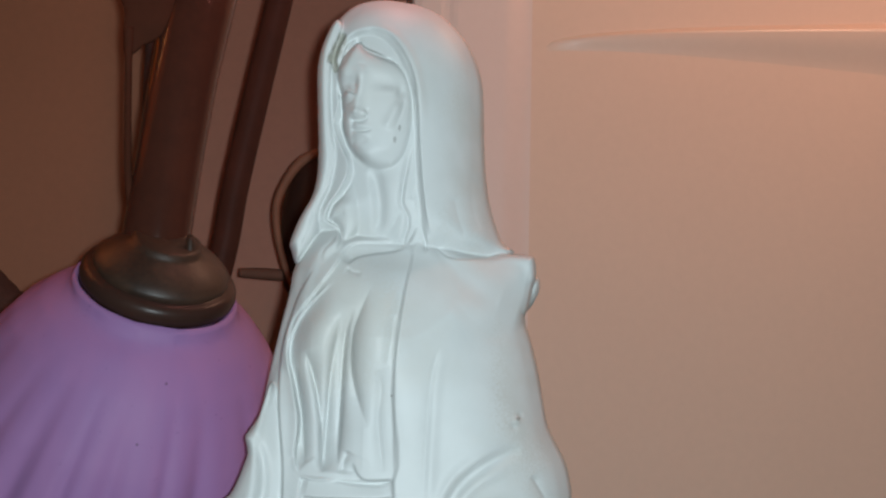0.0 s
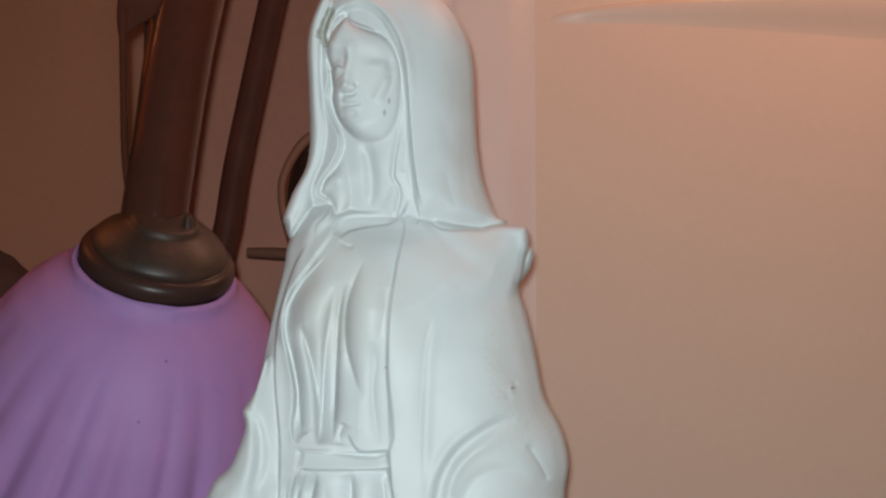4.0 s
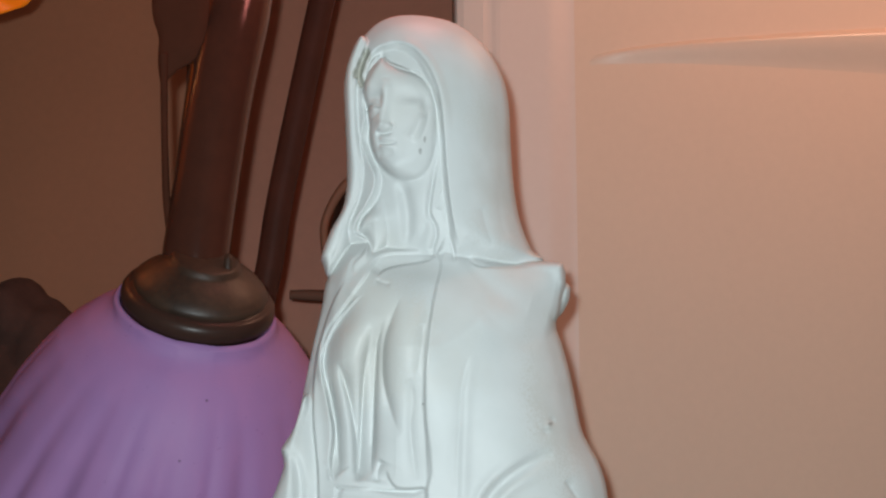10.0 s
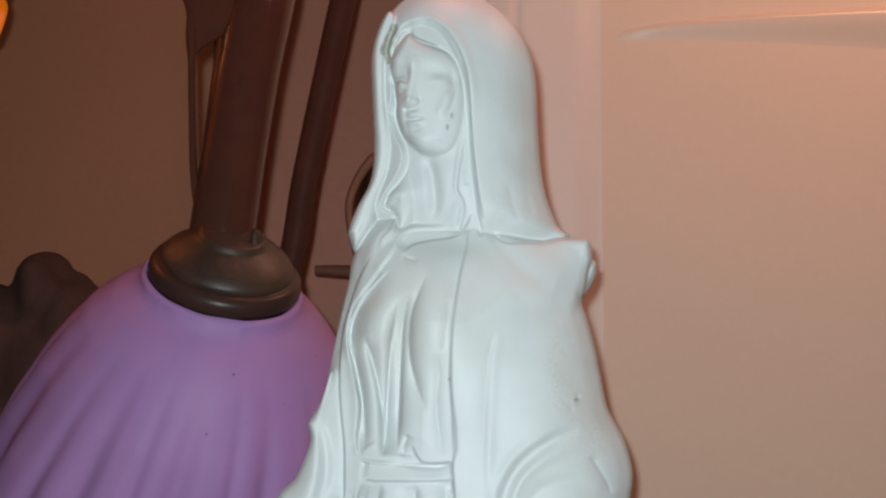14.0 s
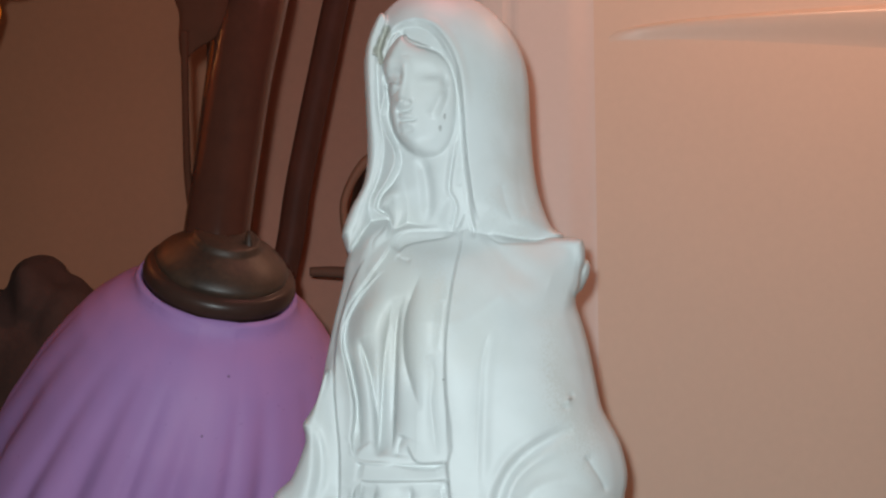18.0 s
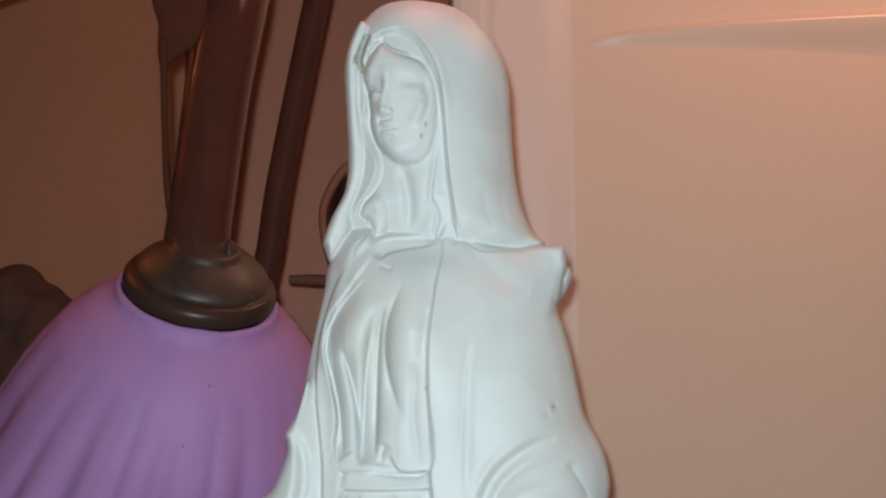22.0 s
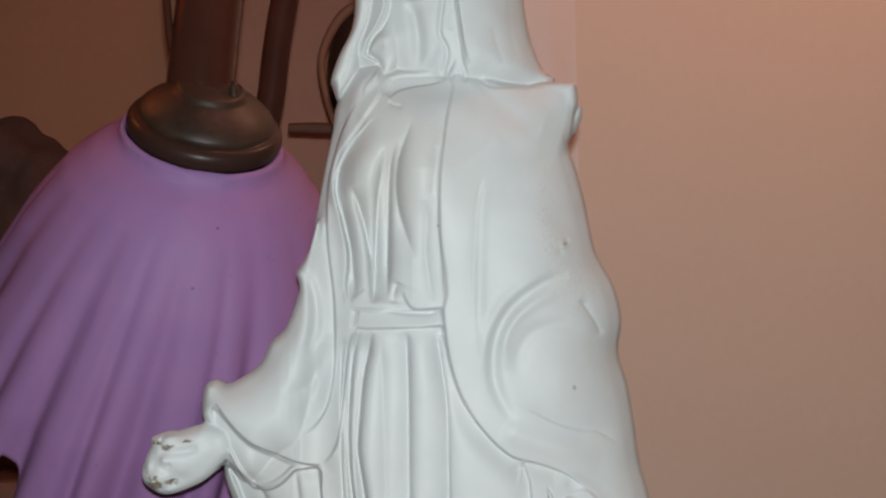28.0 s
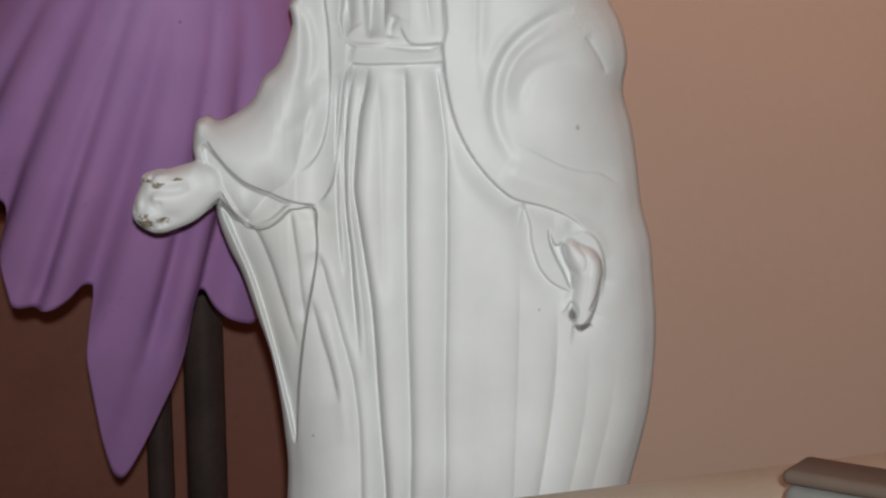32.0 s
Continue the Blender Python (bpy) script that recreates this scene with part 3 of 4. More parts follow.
def pleat(points, left, wide_left, right, wide_right, start=5, end=5):
    """A crease where the cloth sinks by its own depth and width on either side, or, with one depth nought, an edge lying over lower cloth."""
    line = curve(points)
    w = window(line, 3.5 * max(wide_left, wide_right))
    d, s, turn = distance(line, w, False)
    side = np.clip((d * np.sign(turn) + 0.4) / 0.8, 0, 1)
    side = side * side * (3 - 2 * side)
    power = 1 if left and right else 2
    sink = left * np.exp(-((d / wide_left) ** power)) * (1 - side) + right * np.exp(-((d / wide_right) ** power)) * side
    ends = np.clip(s * start, 0, 1) * np.clip((1 - s) * end, 0, 1)
    front[w] -= sink * ends * ends * (3 - 2 * ends) * fade(w)


def bump(x, z, rx, rz, high):
    w = window([(x - rx, z - rz), (x + rx, z + rz)], 2.2 * max(rx, rz))
    front[w] += high * np.exp(-(((GX[w] - x) / rx) ** 2) - ((GZ[w] - z) / rz) ** 2) * fade(w)


def fade(w, reach=2.5):
    t = np.clip(rim[w] / reach, 0, 1)
    return t * t * (3 - 2 * t)


swell([(-66, 0), (82, 0), (88, 6), (88, 20), (80, 34), (79, 46), (-66, 46), (-66, 34), (-73, 20), (-72, 6)], 0, 50, 40)  # plinth
swell([(-27.8, 364.1), (-37.8, 348.8), (-40.2, 336.1), (-43.1, 323.4), (-46.2, 308.3), (-49, 293.3), (-52.1, 275.9), (-62.6, 248), (-71.5, 233.2), (-84.5, 205.7), (-89.8, 190), (-85.4, 174.1), (-79.7, 161.8), (-74.1, 144.4), (-68.5, 126.9), (-65.2, 109.3), (-63.2, 91.6), (-62.1, 76.2), (-63.3, 55.7), (-66, 27.2), (78.3, 25), (82.9, 53.6), (87.3, 67.7), (91.6, 84.3), (95.2, 99.6), (97.5, 119.8), (98, 139.8), (96.6, 159.7), (95.2, 174.5), (91.4, 189.3), (89.3, 206.3), (86.8, 223.2), (83, 237.6), (84.8, 250.2), (83.6, 260.1), (80.9, 268.2), (77.2, 275), (73.9, 282), (71.6, 293.3), (69.3, 305.8), (66.1, 318.4), (63.2, 328.4), (64.7, 343.6), (54.6, 351.3), (33.2, 361.5), (2.7, 367.9)], 0, 46, 70)  # robe
swell([(-28, 359.5), (-36.8, 349.2), (-40.2, 355.7), (-40.8, 359.5), (-37, 369.8), (-31.2, 381.5), (-29.6, 395.8), (-30.5, 416.8), (-31.2, 438), (-28.7, 449.9), (-23.5, 459.3), (-15.8, 466.8), (-5.3, 470), (7.7, 469.4), (20.7, 465.6), (32.4, 456), (40.1, 443.2), (43.4, 429.9), (44.3, 408.8), (45.5, 390.5), (48.2, 375), (53.2, 362), (58.2, 356.4), (38.3, 344.1), (2.7, 339)], -4, 36, 44)  # veil
swell([(-27.7, 359), (-36.5, 348.8), (-39.9, 355.2), (-40.4, 359), (-36.7, 369.3), (-31, 380.8), (-29.3, 395.1), (-30.2, 415.9), (-30.9, 437), (-28.4, 448.9), (-23.3, 458.2), (-18.1, 452.8), (-21.9, 439.6), (-22.6, 421.2), (-20.9, 405.5), (-18.3, 395.1), (-20.8, 382.1), (-25.3, 371.8)], 4, 17, 8)  # near side of the veil
swell([(23.4, 361.2), (25.4, 357.2), (29.9, 351.1), (36.2, 344.8), (45.4, 338), (56.6, 329.9), (62.8, 328.9), (65.9, 340.5), (67.5, 345.5), (66.8, 353.6), (63.1, 355.6), (51.8, 355.6), (43, 355.1), (33, 358.2)], 6, 22, 24)  # shoulder fall of the cloak
swell([(63.4, 343.6), (68, 346.7), (70, 344.1), (68.9, 338.1), (64.5, 331.5), (60.8, 333.5)], 0, 12, 8)
# hood, face and hair
lift([(-13.6, 450.4), (-18.6, 446.7), (-21.5, 438.6), (-22, 431.5), (-21.1, 425.1), (-20.7, 417.1), (-22.3, 409.8), (-19.4, 400.5), (-15.9, 392.2), (-15.9, 386.2), (-19.2, 379.5), (-23.7, 373.4), (-24.7, 368), (-22.8, 365.5), (-19.4, 362.3), (-20.3, 351.2), (-16.2, 346.3), (-4.5, 347.3), (10, 348.7), (19.1, 353), (18.4, 365.3), (16.7, 377.6), (15.2, 391.3), (14.1, 408.8), (12.2, 423.9), (8.7, 434.1), (2.4, 444.7), (-5.4, 450)], -5, 2.5)  # hood opening
swell([(-5.1, 392.1), (-4.1, 375.9), (-6.5, 363.5), (-11.3, 354.3), (-15, 348.2), (-7, 345.9), (10, 348), (9.7, 358.3), (10.8, 365.7), (8.1, 375.6), (8.7, 383.1), (10.1, 393)], 6, 17, 14)  # neck
swell([(-18.2, 404.9), (-15.7, 392.3), (-16, 386.5), (-19.3, 379.9), (-23.8, 373.8), (-24.8, 367.8), (-21.4, 365.5), (-19.5, 361.8), (-21, 357.6), (-25, 353.5), (-26, 350.4), (-24.1, 340.3), (-22.2, 340.3), (-20.9, 347.1), (-17.2, 353.4), (-12.2, 358.7), (-7.7, 366), (-4.6, 375.9), (-4.9, 387.8), (-8.8, 391.4), (-14.1, 397.2)], 8, 15, 10)  # locks beside the neck
swell([(-21.3, 431.7), (-20.9, 427.4), (-19.5, 422.3), (-18.8, 416), (-18.6, 408.9), (-16.5, 401.4), (-12.9, 395.3), (-7.6, 390.2), (-2, 388.1), (3.9, 388.7), (8.4, 392.9), (11, 400.3), (12.2, 410.3), (11.9, 420.4), (9.6, 429.3), (5.5, 435.7), (-1.9, 439.5), (-9.3, 442.4), (-13, 445.3), (-16.7, 441.8), (-19.8, 437)], 19, 12, 8)  # face
swell([(-11.9, 449.9), (-12.2, 445), (-10.8, 441.9), (-7.8, 439.8), (-2.7, 438.2), (2.3, 436.8), (5.7, 433.7), (8.6, 428), (10.6, 419.2), (11.2, 409.8), (10.8, 400.3), (11.4, 392.8), (13.3, 392.8), (14, 404), (13.3, 416.6), (11, 427.5), (7.5, 436.2), (2.4, 443.4), (-4, 449.2)], 8, 15, 8)  # hair over the brow
swell([(-12.9, 449.9), (-15.9, 448.2), (-19.2, 445.5), (-21.8, 438.9), (-22.6, 432.5), (-21.4, 430.7), (-18.6, 436.3), (-15.5, 441.3), (-13, 445.8)], 8, 14, 6)  # hair over the brow
swell([(12.7, 400.3), (10.3, 390.3), (8.7, 379.2), (8.1, 374.2), (10.4, 369.2), (11.1, 364.3), (9.5, 358.2), (9.4, 352.8), (11.5, 348.8), (14.9, 347.8), (16.8, 345.8), (18.1, 349.5), (20.6, 353.1), (20, 359.2), (18.4, 367.9), (16.7, 377.8), (15.3, 392.7), (14.3, 404)], 11, 15, 6)  # lock beside the neck
pleat([(-11.9, 450.4), (-12.5, 445.3), (-10.8, 441.9), (-7.8, 439.6), (-2.7, 437.9), (2.3, 436.6), (5.7, 433.4), (8.1, 428.1)], 1.71, 2, 0, 1)
pleat([(-12.9, 448.4), (-15.5, 442.8), (-18.5, 437.5), (-20.8, 432.2)], 0, 1, 1.52, 2)
pleat([(-10.4, 451.1), (-4.9, 450), (0.5, 447), (5.1, 441.6), (9.2, 434.1), (12, 425.2), (13.5, 412.6), (14.4, 400), (15.4, 387.6), (16.9, 375.1), (18.6, 365.2), (21.4, 357.3)], 2.47, 1.8, 0, 1, 12, 8)  # rim of the veil
fold([(-5.4, 452), (2, 447.8), (8.1, 440.5), (12.1, 431.5), (14.8, 418.8), (16, 402.5)], 1.8, 0.7)
pleat([(-22.1, 433.3), (-21.2, 424.9), (-20.8, 417.3), (-22.3, 409.8), (-19.7, 400.9), (-16.1, 392.8), (-16, 386.4), (-19.2, 379.7), (-23.2, 374.1), (-25, 368.7), (-24, 366.7), (-20.9, 365.1), (-19.7, 362.2)], 0, 1, 2.28, 2)
pleat([(-21.3, 431.2), (-20.2, 423.6), (-18.8, 416), (-18.6, 408.9), (-16.5, 401.4), (-12.4, 395), (-6.4, 389.4)], 1.52, 1.2, 0, 1)
pleat([(12.3, 402.8), (10.6, 394.1), (9, 384.1), (8.1, 376), (8.5, 373.5), (10.7, 369.2), (11.1, 364.8), (9.5, 358.7), (9.4, 353.3), (11, 349.3)], 2.09, 1.6, 0, 1)
pleat([(13.2, 385.3), (12.3, 380.3), (11.8, 375.9)], 0.85, 1, 0.85, 1)
pleat([(11.6, 356.7), (14.6, 358.1), (17.5, 356.8), (18.9, 353.1)], 1.52, 1.2, 0.76, 1)
pleat([(18.1, 351.2), (16.6, 349.2), (16.3, 345.8)], 1.33, 1, 0.95, 1)
bump(12.4, 356.7, 1, 1, -2)
bump(-16.9, 373, 5, 3.5, 1.8)
pleat([(-16.9, 371), (-20.1, 369.8), (-23.3, 366.9)], 0, 1, 0.95, 2.5)
pleat([(-19.5, 361.7), (-22, 356.8), (-24.9, 353.4), (-25.7, 350), (-24.5, 345.1), (-23.9, 339.7)], 1.52, 1.2, 0.95, 1)
pleat([(-17.8, 355.7), (-20.8, 351.4), (-21.8, 346.5), (-22.9, 340.2)], 0.95, 1, 1.14, 1)
fold([(-5.4, 389.6), (-3.3, 383.3), (-1.9, 375.8), (-1.6, 367.2), (-2.9, 359.8)], 2.6, -2.6)
fold([(7.6, 373.2), (3.5, 364.3), (-2, 356.6)], 2, -0.9)
pleat([(-22.2, 340.4), (-19.2, 345.2), (-15, 350)], 0.85, 1.2, 0.85, 1.2)
bump(-16.9, 425.3, 3.2, 2.8, -3.2)
bump(-17.4, 419.5, 2.4, 1.9, 1.9)
fold([(-21.1, 422.6), (-17.4, 422.6), (-13, 419.9)], 0.6, -1.9)
fold([(-20.7, 416.6), (-17.2, 416), (-13.8, 417.7)], 0.6, -0.7)
bump(-13.7, 424, 1.2, 3.4, -1.6)
fold([(-11.1, 433), (-11.7, 425.5), (-12.5, 419.2), (-13.4, 409.9)], 2.6, 1.5)
bump(-13.1, 413.9, 2.4, 4, 1.5)
bump(-13.4, 411.9, 1.9, 1.8, 2.2)
bump(-9.7, 411.3, 1.5, 1.5, 1.4)
fold([(-15.3, 409.7), (-13.6, 408.9), (-10.4, 408.8), (-8, 410.3)], 0.7, -1.7)
fold([(-8.7, 413.8), (-7.9, 411.8), (-8.7, 409.6)], 0.6, -0.6)
bump(-11.2, 406.3, 2.6, 1.1, 1.3)
fold([(-14.4, 405.4), (-12.5, 404.4), (-9.5, 404.3), (-6.1, 405)], 0.5, -1.4)
bump(-10.5, 402.6, 2.6, 1, 1.5)
fold([(-14.5, 400.4), (-11.5, 399.9), (-7.6, 400.3)], 1, -0.9)
fold([(-14.1, 409.9), (-14.4, 404.9), (-13.5, 398.4)], 0.9, -0.8)
bump(-8, 394.3, 5.5, 4, 1.6)
bump(1.1, 424.7, 6.5, 4.2, -1.6)
bump(-0.2, 421.7, 4, 2, 0.7)
bump(6.2, 421.6, 1.8, 3.4, -1.4)
fold([(5.4, 417), (2.1, 410.1), (-0.7, 405.1)], 2, 1)
fold([(7.9, 419.5), (6.1, 412), (3.5, 405)], 0.8, -0.5)
lift([(-21, 450.1), (-18.8, 448.5), (-20.9, 443.4), (-22.4, 438.4), (-21.2, 432.8), (-23.2, 432.5), (-24.7, 436.4), (-26.6, 436.7), (-25.1, 441.5), (-22.8, 446.5)], -2.2, 0.6)  # broken rim
# fall of the veil and the shoulder
calm([(23.9, 357.2), (37.4, 355), (52.7, 356), (64.7, 353), (66.5, 342.5), (62.2, 324.8), (48.6, 313.6), (31.8, 322.6), (21.3, 339.8)], 6)
pleat([(20.5, 358.3), (26.4, 352.3), (32.9, 350.8), (43.7, 352), (53.7, 352.1)], 0, 1, 1.42, 6, 3, 4)
fold([(18.6, 358.8), (23.2, 350.7), (30.2, 343.3), (39.6, 337.2), (50.2, 333.4)], 6, -2.2)
fold([(23.6, 364.3), (31.8, 356.8), (41.4, 354.7), (49.7, 353.6)], 4, -1)
pleat([(64, 348.7), (62.7, 339.2), (61.6, 333.2), (60, 327.7)], 0.57, 1, 0.57, 1)
pleat([(29.8, 378.5), (32, 368.7), (35.4, 360.1)], 0.76, 3, 0.76, 3)
pleat([(38.6, 390.6), (38.2, 375.9), (41.5, 363.7)], 0.57, 3, 0.57, 3)
# bodice between the edges of the cloak
calm([(-33.8, 341.5), (-26.4, 353.7), (-14.3, 360.4), (12.9, 359.7), (27.5, 353.1), (34.3, 334.9), (17.6, 317.5), (-1.2, 315.3), (-20.4, 318.2), (-35.8, 326.5)], 6)
lift([(-21.2, 345.7), (-29.5, 334.7), (-37.9, 323.8), (-40, 312.1), (-37.8, 302.1), (-34.9, 287.6), (-34.2, 278.1), (-35, 266.4), (-32.9, 258.9), (-22.2, 257.2), (7.1, 256.9), (6.3, 291.9), (7, 315.2), (10, 335.1), (12.9, 356), (-1.9, 358.6), (-14.3, 356.8)], -1.8, 1.6)  # bodice inside the cloak
bump(-25.3, 318.4, 11.5, 17.5, 5.0)
bump(-2.4, 315.3, 12.5, 18.75, 5.5)
pleat([(-14.5, 346.6), (-11.3, 350.1), (-4.2, 352.1), (3, 353.2), (9.4, 354.7)], 0, 1, 2.28, 6)  # neckline
pleat([(-14.5, 345.9), (-12.4, 344.1), (-8.6, 343.1)], 1.33, 1.2, 0.47, 1)
pleat([(-19.1, 340), (-25.3, 334.6), (-31.5, 328.3), (-35.8, 321.3), (-38.2, 314.3), (-38.5, 307.2), (-36.9, 299.7), (-34.7, 290.8), (-32.9, 282.6), (-32.9, 275.7), (-33.7, 268.8), (-33, 262.5), (-30.7, 260.2)], 0, 1, 3.99, 6)  # edge of the cloak
pleat([(-23.3, 338.1), (-29.6, 330.7), (-35.1, 323.2), (-38, 315.4)], 1.33, 6, 0, 1)
pleat([(-36.9, 304.8), (-34.2, 295.4), (-32.1, 284.9), (-31.1, 274.5), (-29.8, 263)], 3.85, 4.5, 3.85, 1.2)
pleat([(-31.2, 310.8), (-28.7, 302.8), (-26, 293.4), (-24.2, 283.7), (-23.1, 274.4), (-22.5, 264.7), (-22.4, 260.1)], 6.3, 1.36, 6.3, 4.5)
pleat([(-15.9, 327.6), (-17.9, 317.2), (-19.7, 306.9), (-20.7, 297.1), (-21.3, 285.9), (-21.7, 274.4), (-21.6, 260.5)], 6.3, 1.28, 6.3, 4.5, 3, 5)
pleat([(-11.2, 328.4), (-13.6, 320.9), (-14.9, 313.4), (-15.5, 302.2), (-15.9, 288.2), (-16.3, 274.3), (-16.5, 260.5)], 7.35, 4.5, 7.35, 1.2, 3, 5)
pleat([(-4.4, 339.7), (-5.6, 334.5), (-8.3, 327.4), (-10.8, 320.4), (-11.9, 311.5), (-11.5, 302.1), (-9.8, 293.9), (-7.3, 286.2), (-3.9, 278.7)], 5.25, 4.5, 5.25, 2, 2, 4)
pleat([(5.3, 325.8), (4.7, 315.9), (2.8, 303.3)], 0.95, 1.4, 0.76, 1.2)
pleat([(0.2, 303.1), (1, 293.7), (0.1, 283.3), (1.1, 271.7), (2.8, 260.2)], 2.1, 2.6, 1.75, 2)
pleat([(-12, 269.6), (-13.7, 265), (-14.4, 260)], 2.45, 1.8, 2.8, 2.4)
pleat([(11.3, 344.2), (9.3, 334.7), (7.6, 320.6), (6.2, 306.5), (5.9, 292.5), (6.4, 278.6), (6.8, 267), (7.1, 257.9)], 1.23, 6, 0, 1)  # edge of the cloak
pleat([(6.5, 258.4), (7.3, 245.9)], 1.52, 6, 0, 1)
pleat([(-10.2, 265.5), (-8.7, 261.6), (-6.7, 258.8), (-3.5, 257.6), (1.5, 257.8), (7, 258.6)], 2.47, 6, 0, 1)
pleat([(-34.2, 268), (-34.5, 264.2), (-33.7, 261), (-30.8, 258.5), (-27.6, 257.7)], 1.52, 6, 0, 1)
pleat([(-31.7, 257.8), (-23.5, 257.2), (-14.4, 257.3), (-5.3, 257.2), (7, 257.9)], 1.61, 6, 0, 1, 20, 20)  # top of the belt
pleat([(-30, 250.7), (-23.2, 250.2), (-14.5, 250.3), (-5.4, 250.4), (7.1, 250.7)], 2.47, 6, 0, 1, 20, 20)  # foot of the belt
# cloak and raised sleeve
swell([(-46.2, 297), (-50.0, 283.5), (-53.6, 277.4), (-55.6, 273.7), (-54.5, 268.8), (-55.8, 262.8), (-60.8, 250.8), (-66.9, 244.9), (-71.9, 235.4), (-81.6, 229), (-86.4, 227.7), (-90, 229.4), (-94.6, 227.4), (-96.2, 220.2), (-95.8, 212.5), (-90.4, 200.9), (-85.7, 191.2), (-81, 185.1), (-75, 182.8), (-67.8, 186), (-60.5, 191.9), (-47, 191.9), (-43, 202.3), (-40.7, 223.9), (-40.7, 255.3), (-42, 277.1), (-42.2, 290)], 18, 24, 26)  # raised sleeve
calm([(-52.5, 283), (-49, 292), (-44, 306), (-36, 302), (-33, 280), (-33, 250), (-36, 225), (-44, 212), (-50, 225), (-52, 245), (-52, 262)], 6)
pleat([(-27.9, 346.3), (-34.7, 335.6), (-38.4, 324.9), (-41.1, 314.7), (-42.3, 302.8), (-42, 289), (-40.6, 276), (-39, 262), (-38.6, 248.7), (-39.3, 235), (-40.6, 224.7), (-43.1, 216.2), (-47.7, 209.9), (-52.4, 207.2)], 3.6, 6, 0, 1, 10, 6)
pleat([(-30.5, 250), (-32.9, 243), (-34.7, 230.4), (-36.3, 216.7), (-37.6, 205.8), (-40.5, 198.5), (-44.4, 194.7)], 0, 1, 4.18, 6)
fold([(-52.8, 276.4), (-49.9, 270.7), (-47.5, 263.7), (-46.5, 255.7), (-47.5, 247.7), (-51.1, 240.8)], 2.2, -2.6)
fold([(-42.8, 244.2), (-44, 237.3), (-46.6, 231.6), (-49.9, 227.3), (-54.5, 224.6), (-61, 223.1)], 3, -1.8)
pleat([(-89.4, 220.5), (-84.9, 214.7), (-79.5, 208.6), (-73.9, 203.9), (-66.9, 200.1), (-59.1, 196.8), (-51.8, 194.8), (-44.2, 194.2)], 3.8, 6, 0, 1, 12, 10)  # hem of the sleeve
lift([(-91.1, 219), (-85.2, 214.1), (-79.8, 208), (-74.2, 203.1), (-67.1, 199), (-59.3, 195.7), (-52.5, 193.9), (-56.1, 193.5), (-61.3, 188.7), (-66.4, 185.8), (-72.4, 185), (-75.6, 186.9), (-79.2, 192), (-82.7, 198.1), (-86.8, 205.1), (-91.2, 211.4)], -3, 1.5)  # inner sleeve
lift([(-87.6, 195), (-83, 194.3), (-76.6, 185.5), (-72.9, 183.6), (-66.8, 184.2), (-61.6, 187.1), (-56.9, 191.7), (-53.2, 192.6), (-45, 192.5), (-44.6, 184.3), (-44.6, 175.3), (-46.9, 160.8), (-49.2, 150.3), (-51.7, 136.2), (-54.4, 115), (-56.9, 90.3), (-60.7, 103.4), (-68.1, 136.5), (-75.8, 164.8)], -6, 1.2)  # cloak behind the skirt
pleat([(-93.3, 214.7), (-89.3, 208.9), (-85.9, 203.1), (-82.3, 196.7), (-79, 190.9), (-75.8, 186.7), (-72.2, 185), (-66.2, 185.8), (-61.5, 188.7), (-56.3, 193.3)], 1.52, 6, 0, 1, 10, 8)
pleat([(-84.4, 193.1), (-77.7, 188.8), (-73.8, 185.4), (-69.3, 178.3), (-65.2, 167.5), (-61.7, 155.2), (-58.4, 142.9), (-54.2, 129.2)], 2.98, 6.5, 2.98, 1.22)
pleat([(-56.2, 193.6), (-55.2, 183.3), (-53.7, 170.3), (-52.8, 156.2), (-51.4, 142.8)], 2.62, 6.5, 2.62, 1.14)
pleat([(-46.5, 194.3), (-45.8, 185.5), (-45.1, 177.5), (-45.9, 169.8), (-47.4, 162.4), (-49.5, 151.9), (-51.3, 142.6), (-52.1, 137.9), (-53.7, 128.5), (-55.2, 116.6), (-56.4, 104.7), (-57.9, 90.4)], 2.28, 6, 0, 1, 20, 8)
swell([(-84.5, 208), (-93.6, 211.5), (-96.4, 211.1), (-105.3, 208.7), (-109.6, 208.5), (-116.2, 206.2), (-116.8, 202.5), (-119.5, 196.8), (-120.9, 189.8), (-117.9, 185.1), (-110.8, 182), (-101.5, 184.4), (-93.9, 188.1), (-86.1, 195.2), (-82.5, 199.8)], 26, 10, 11)  # open palm
fold([(-113.9, 204.7), (-107.2, 204), (-97, 206.2), (-90.6, 208.5)], 3, 1.6)
fold([(-112.8, 201), (-103.9, 200.4), (-95.9, 202.1)], 1.8, -1.2)
bump(-107.6, 197.8, 5.5, 5, 1.6)
bump(-112.8, 189.8, 4.5, 3.5, 2.2)
bump(-104.7, 189.3, 5, 3, -1.2)
bump(-107.9, 206.8, 3.5, 2, 2)
bump(-116.6, 203.4, 1.5, 1.25, 1.5)
bump(-111.6, 205.2, 1.25, 1.25, -1.4)
bump(-106.5, 207.4, 1.5, 1, 1.4)
bump(-116.7, 194.8, 1.5, 2, 1.2)
bump(-114.2, 186.1, 1.75, 1.25, 1.4)
bump(-109.9, 193.0, 2.25, 1.75, -1.2)
bump(-106.8, 186.9, 1.5, 1.25, -1.0)
bump(-123.4, 198.9, 1, 1, 1.2)
bump(-113.0, 206.0, 1, 1, 1.6)
bump(-110.4, 207.6, 1, 0.75, -1.2)
bump(-104.8, 208.4, 1, 0.75, 1.0)
bump(-118.7, 191.5, 1, 1.25, -1.0)
bump(-115.3, 188.1, 1, 1, 1.0)
bump(-112.3, 185.3, 1.25, 1, -1.0)
bump(-108.7, 184.1, 1.25, 0.75, 1.0)
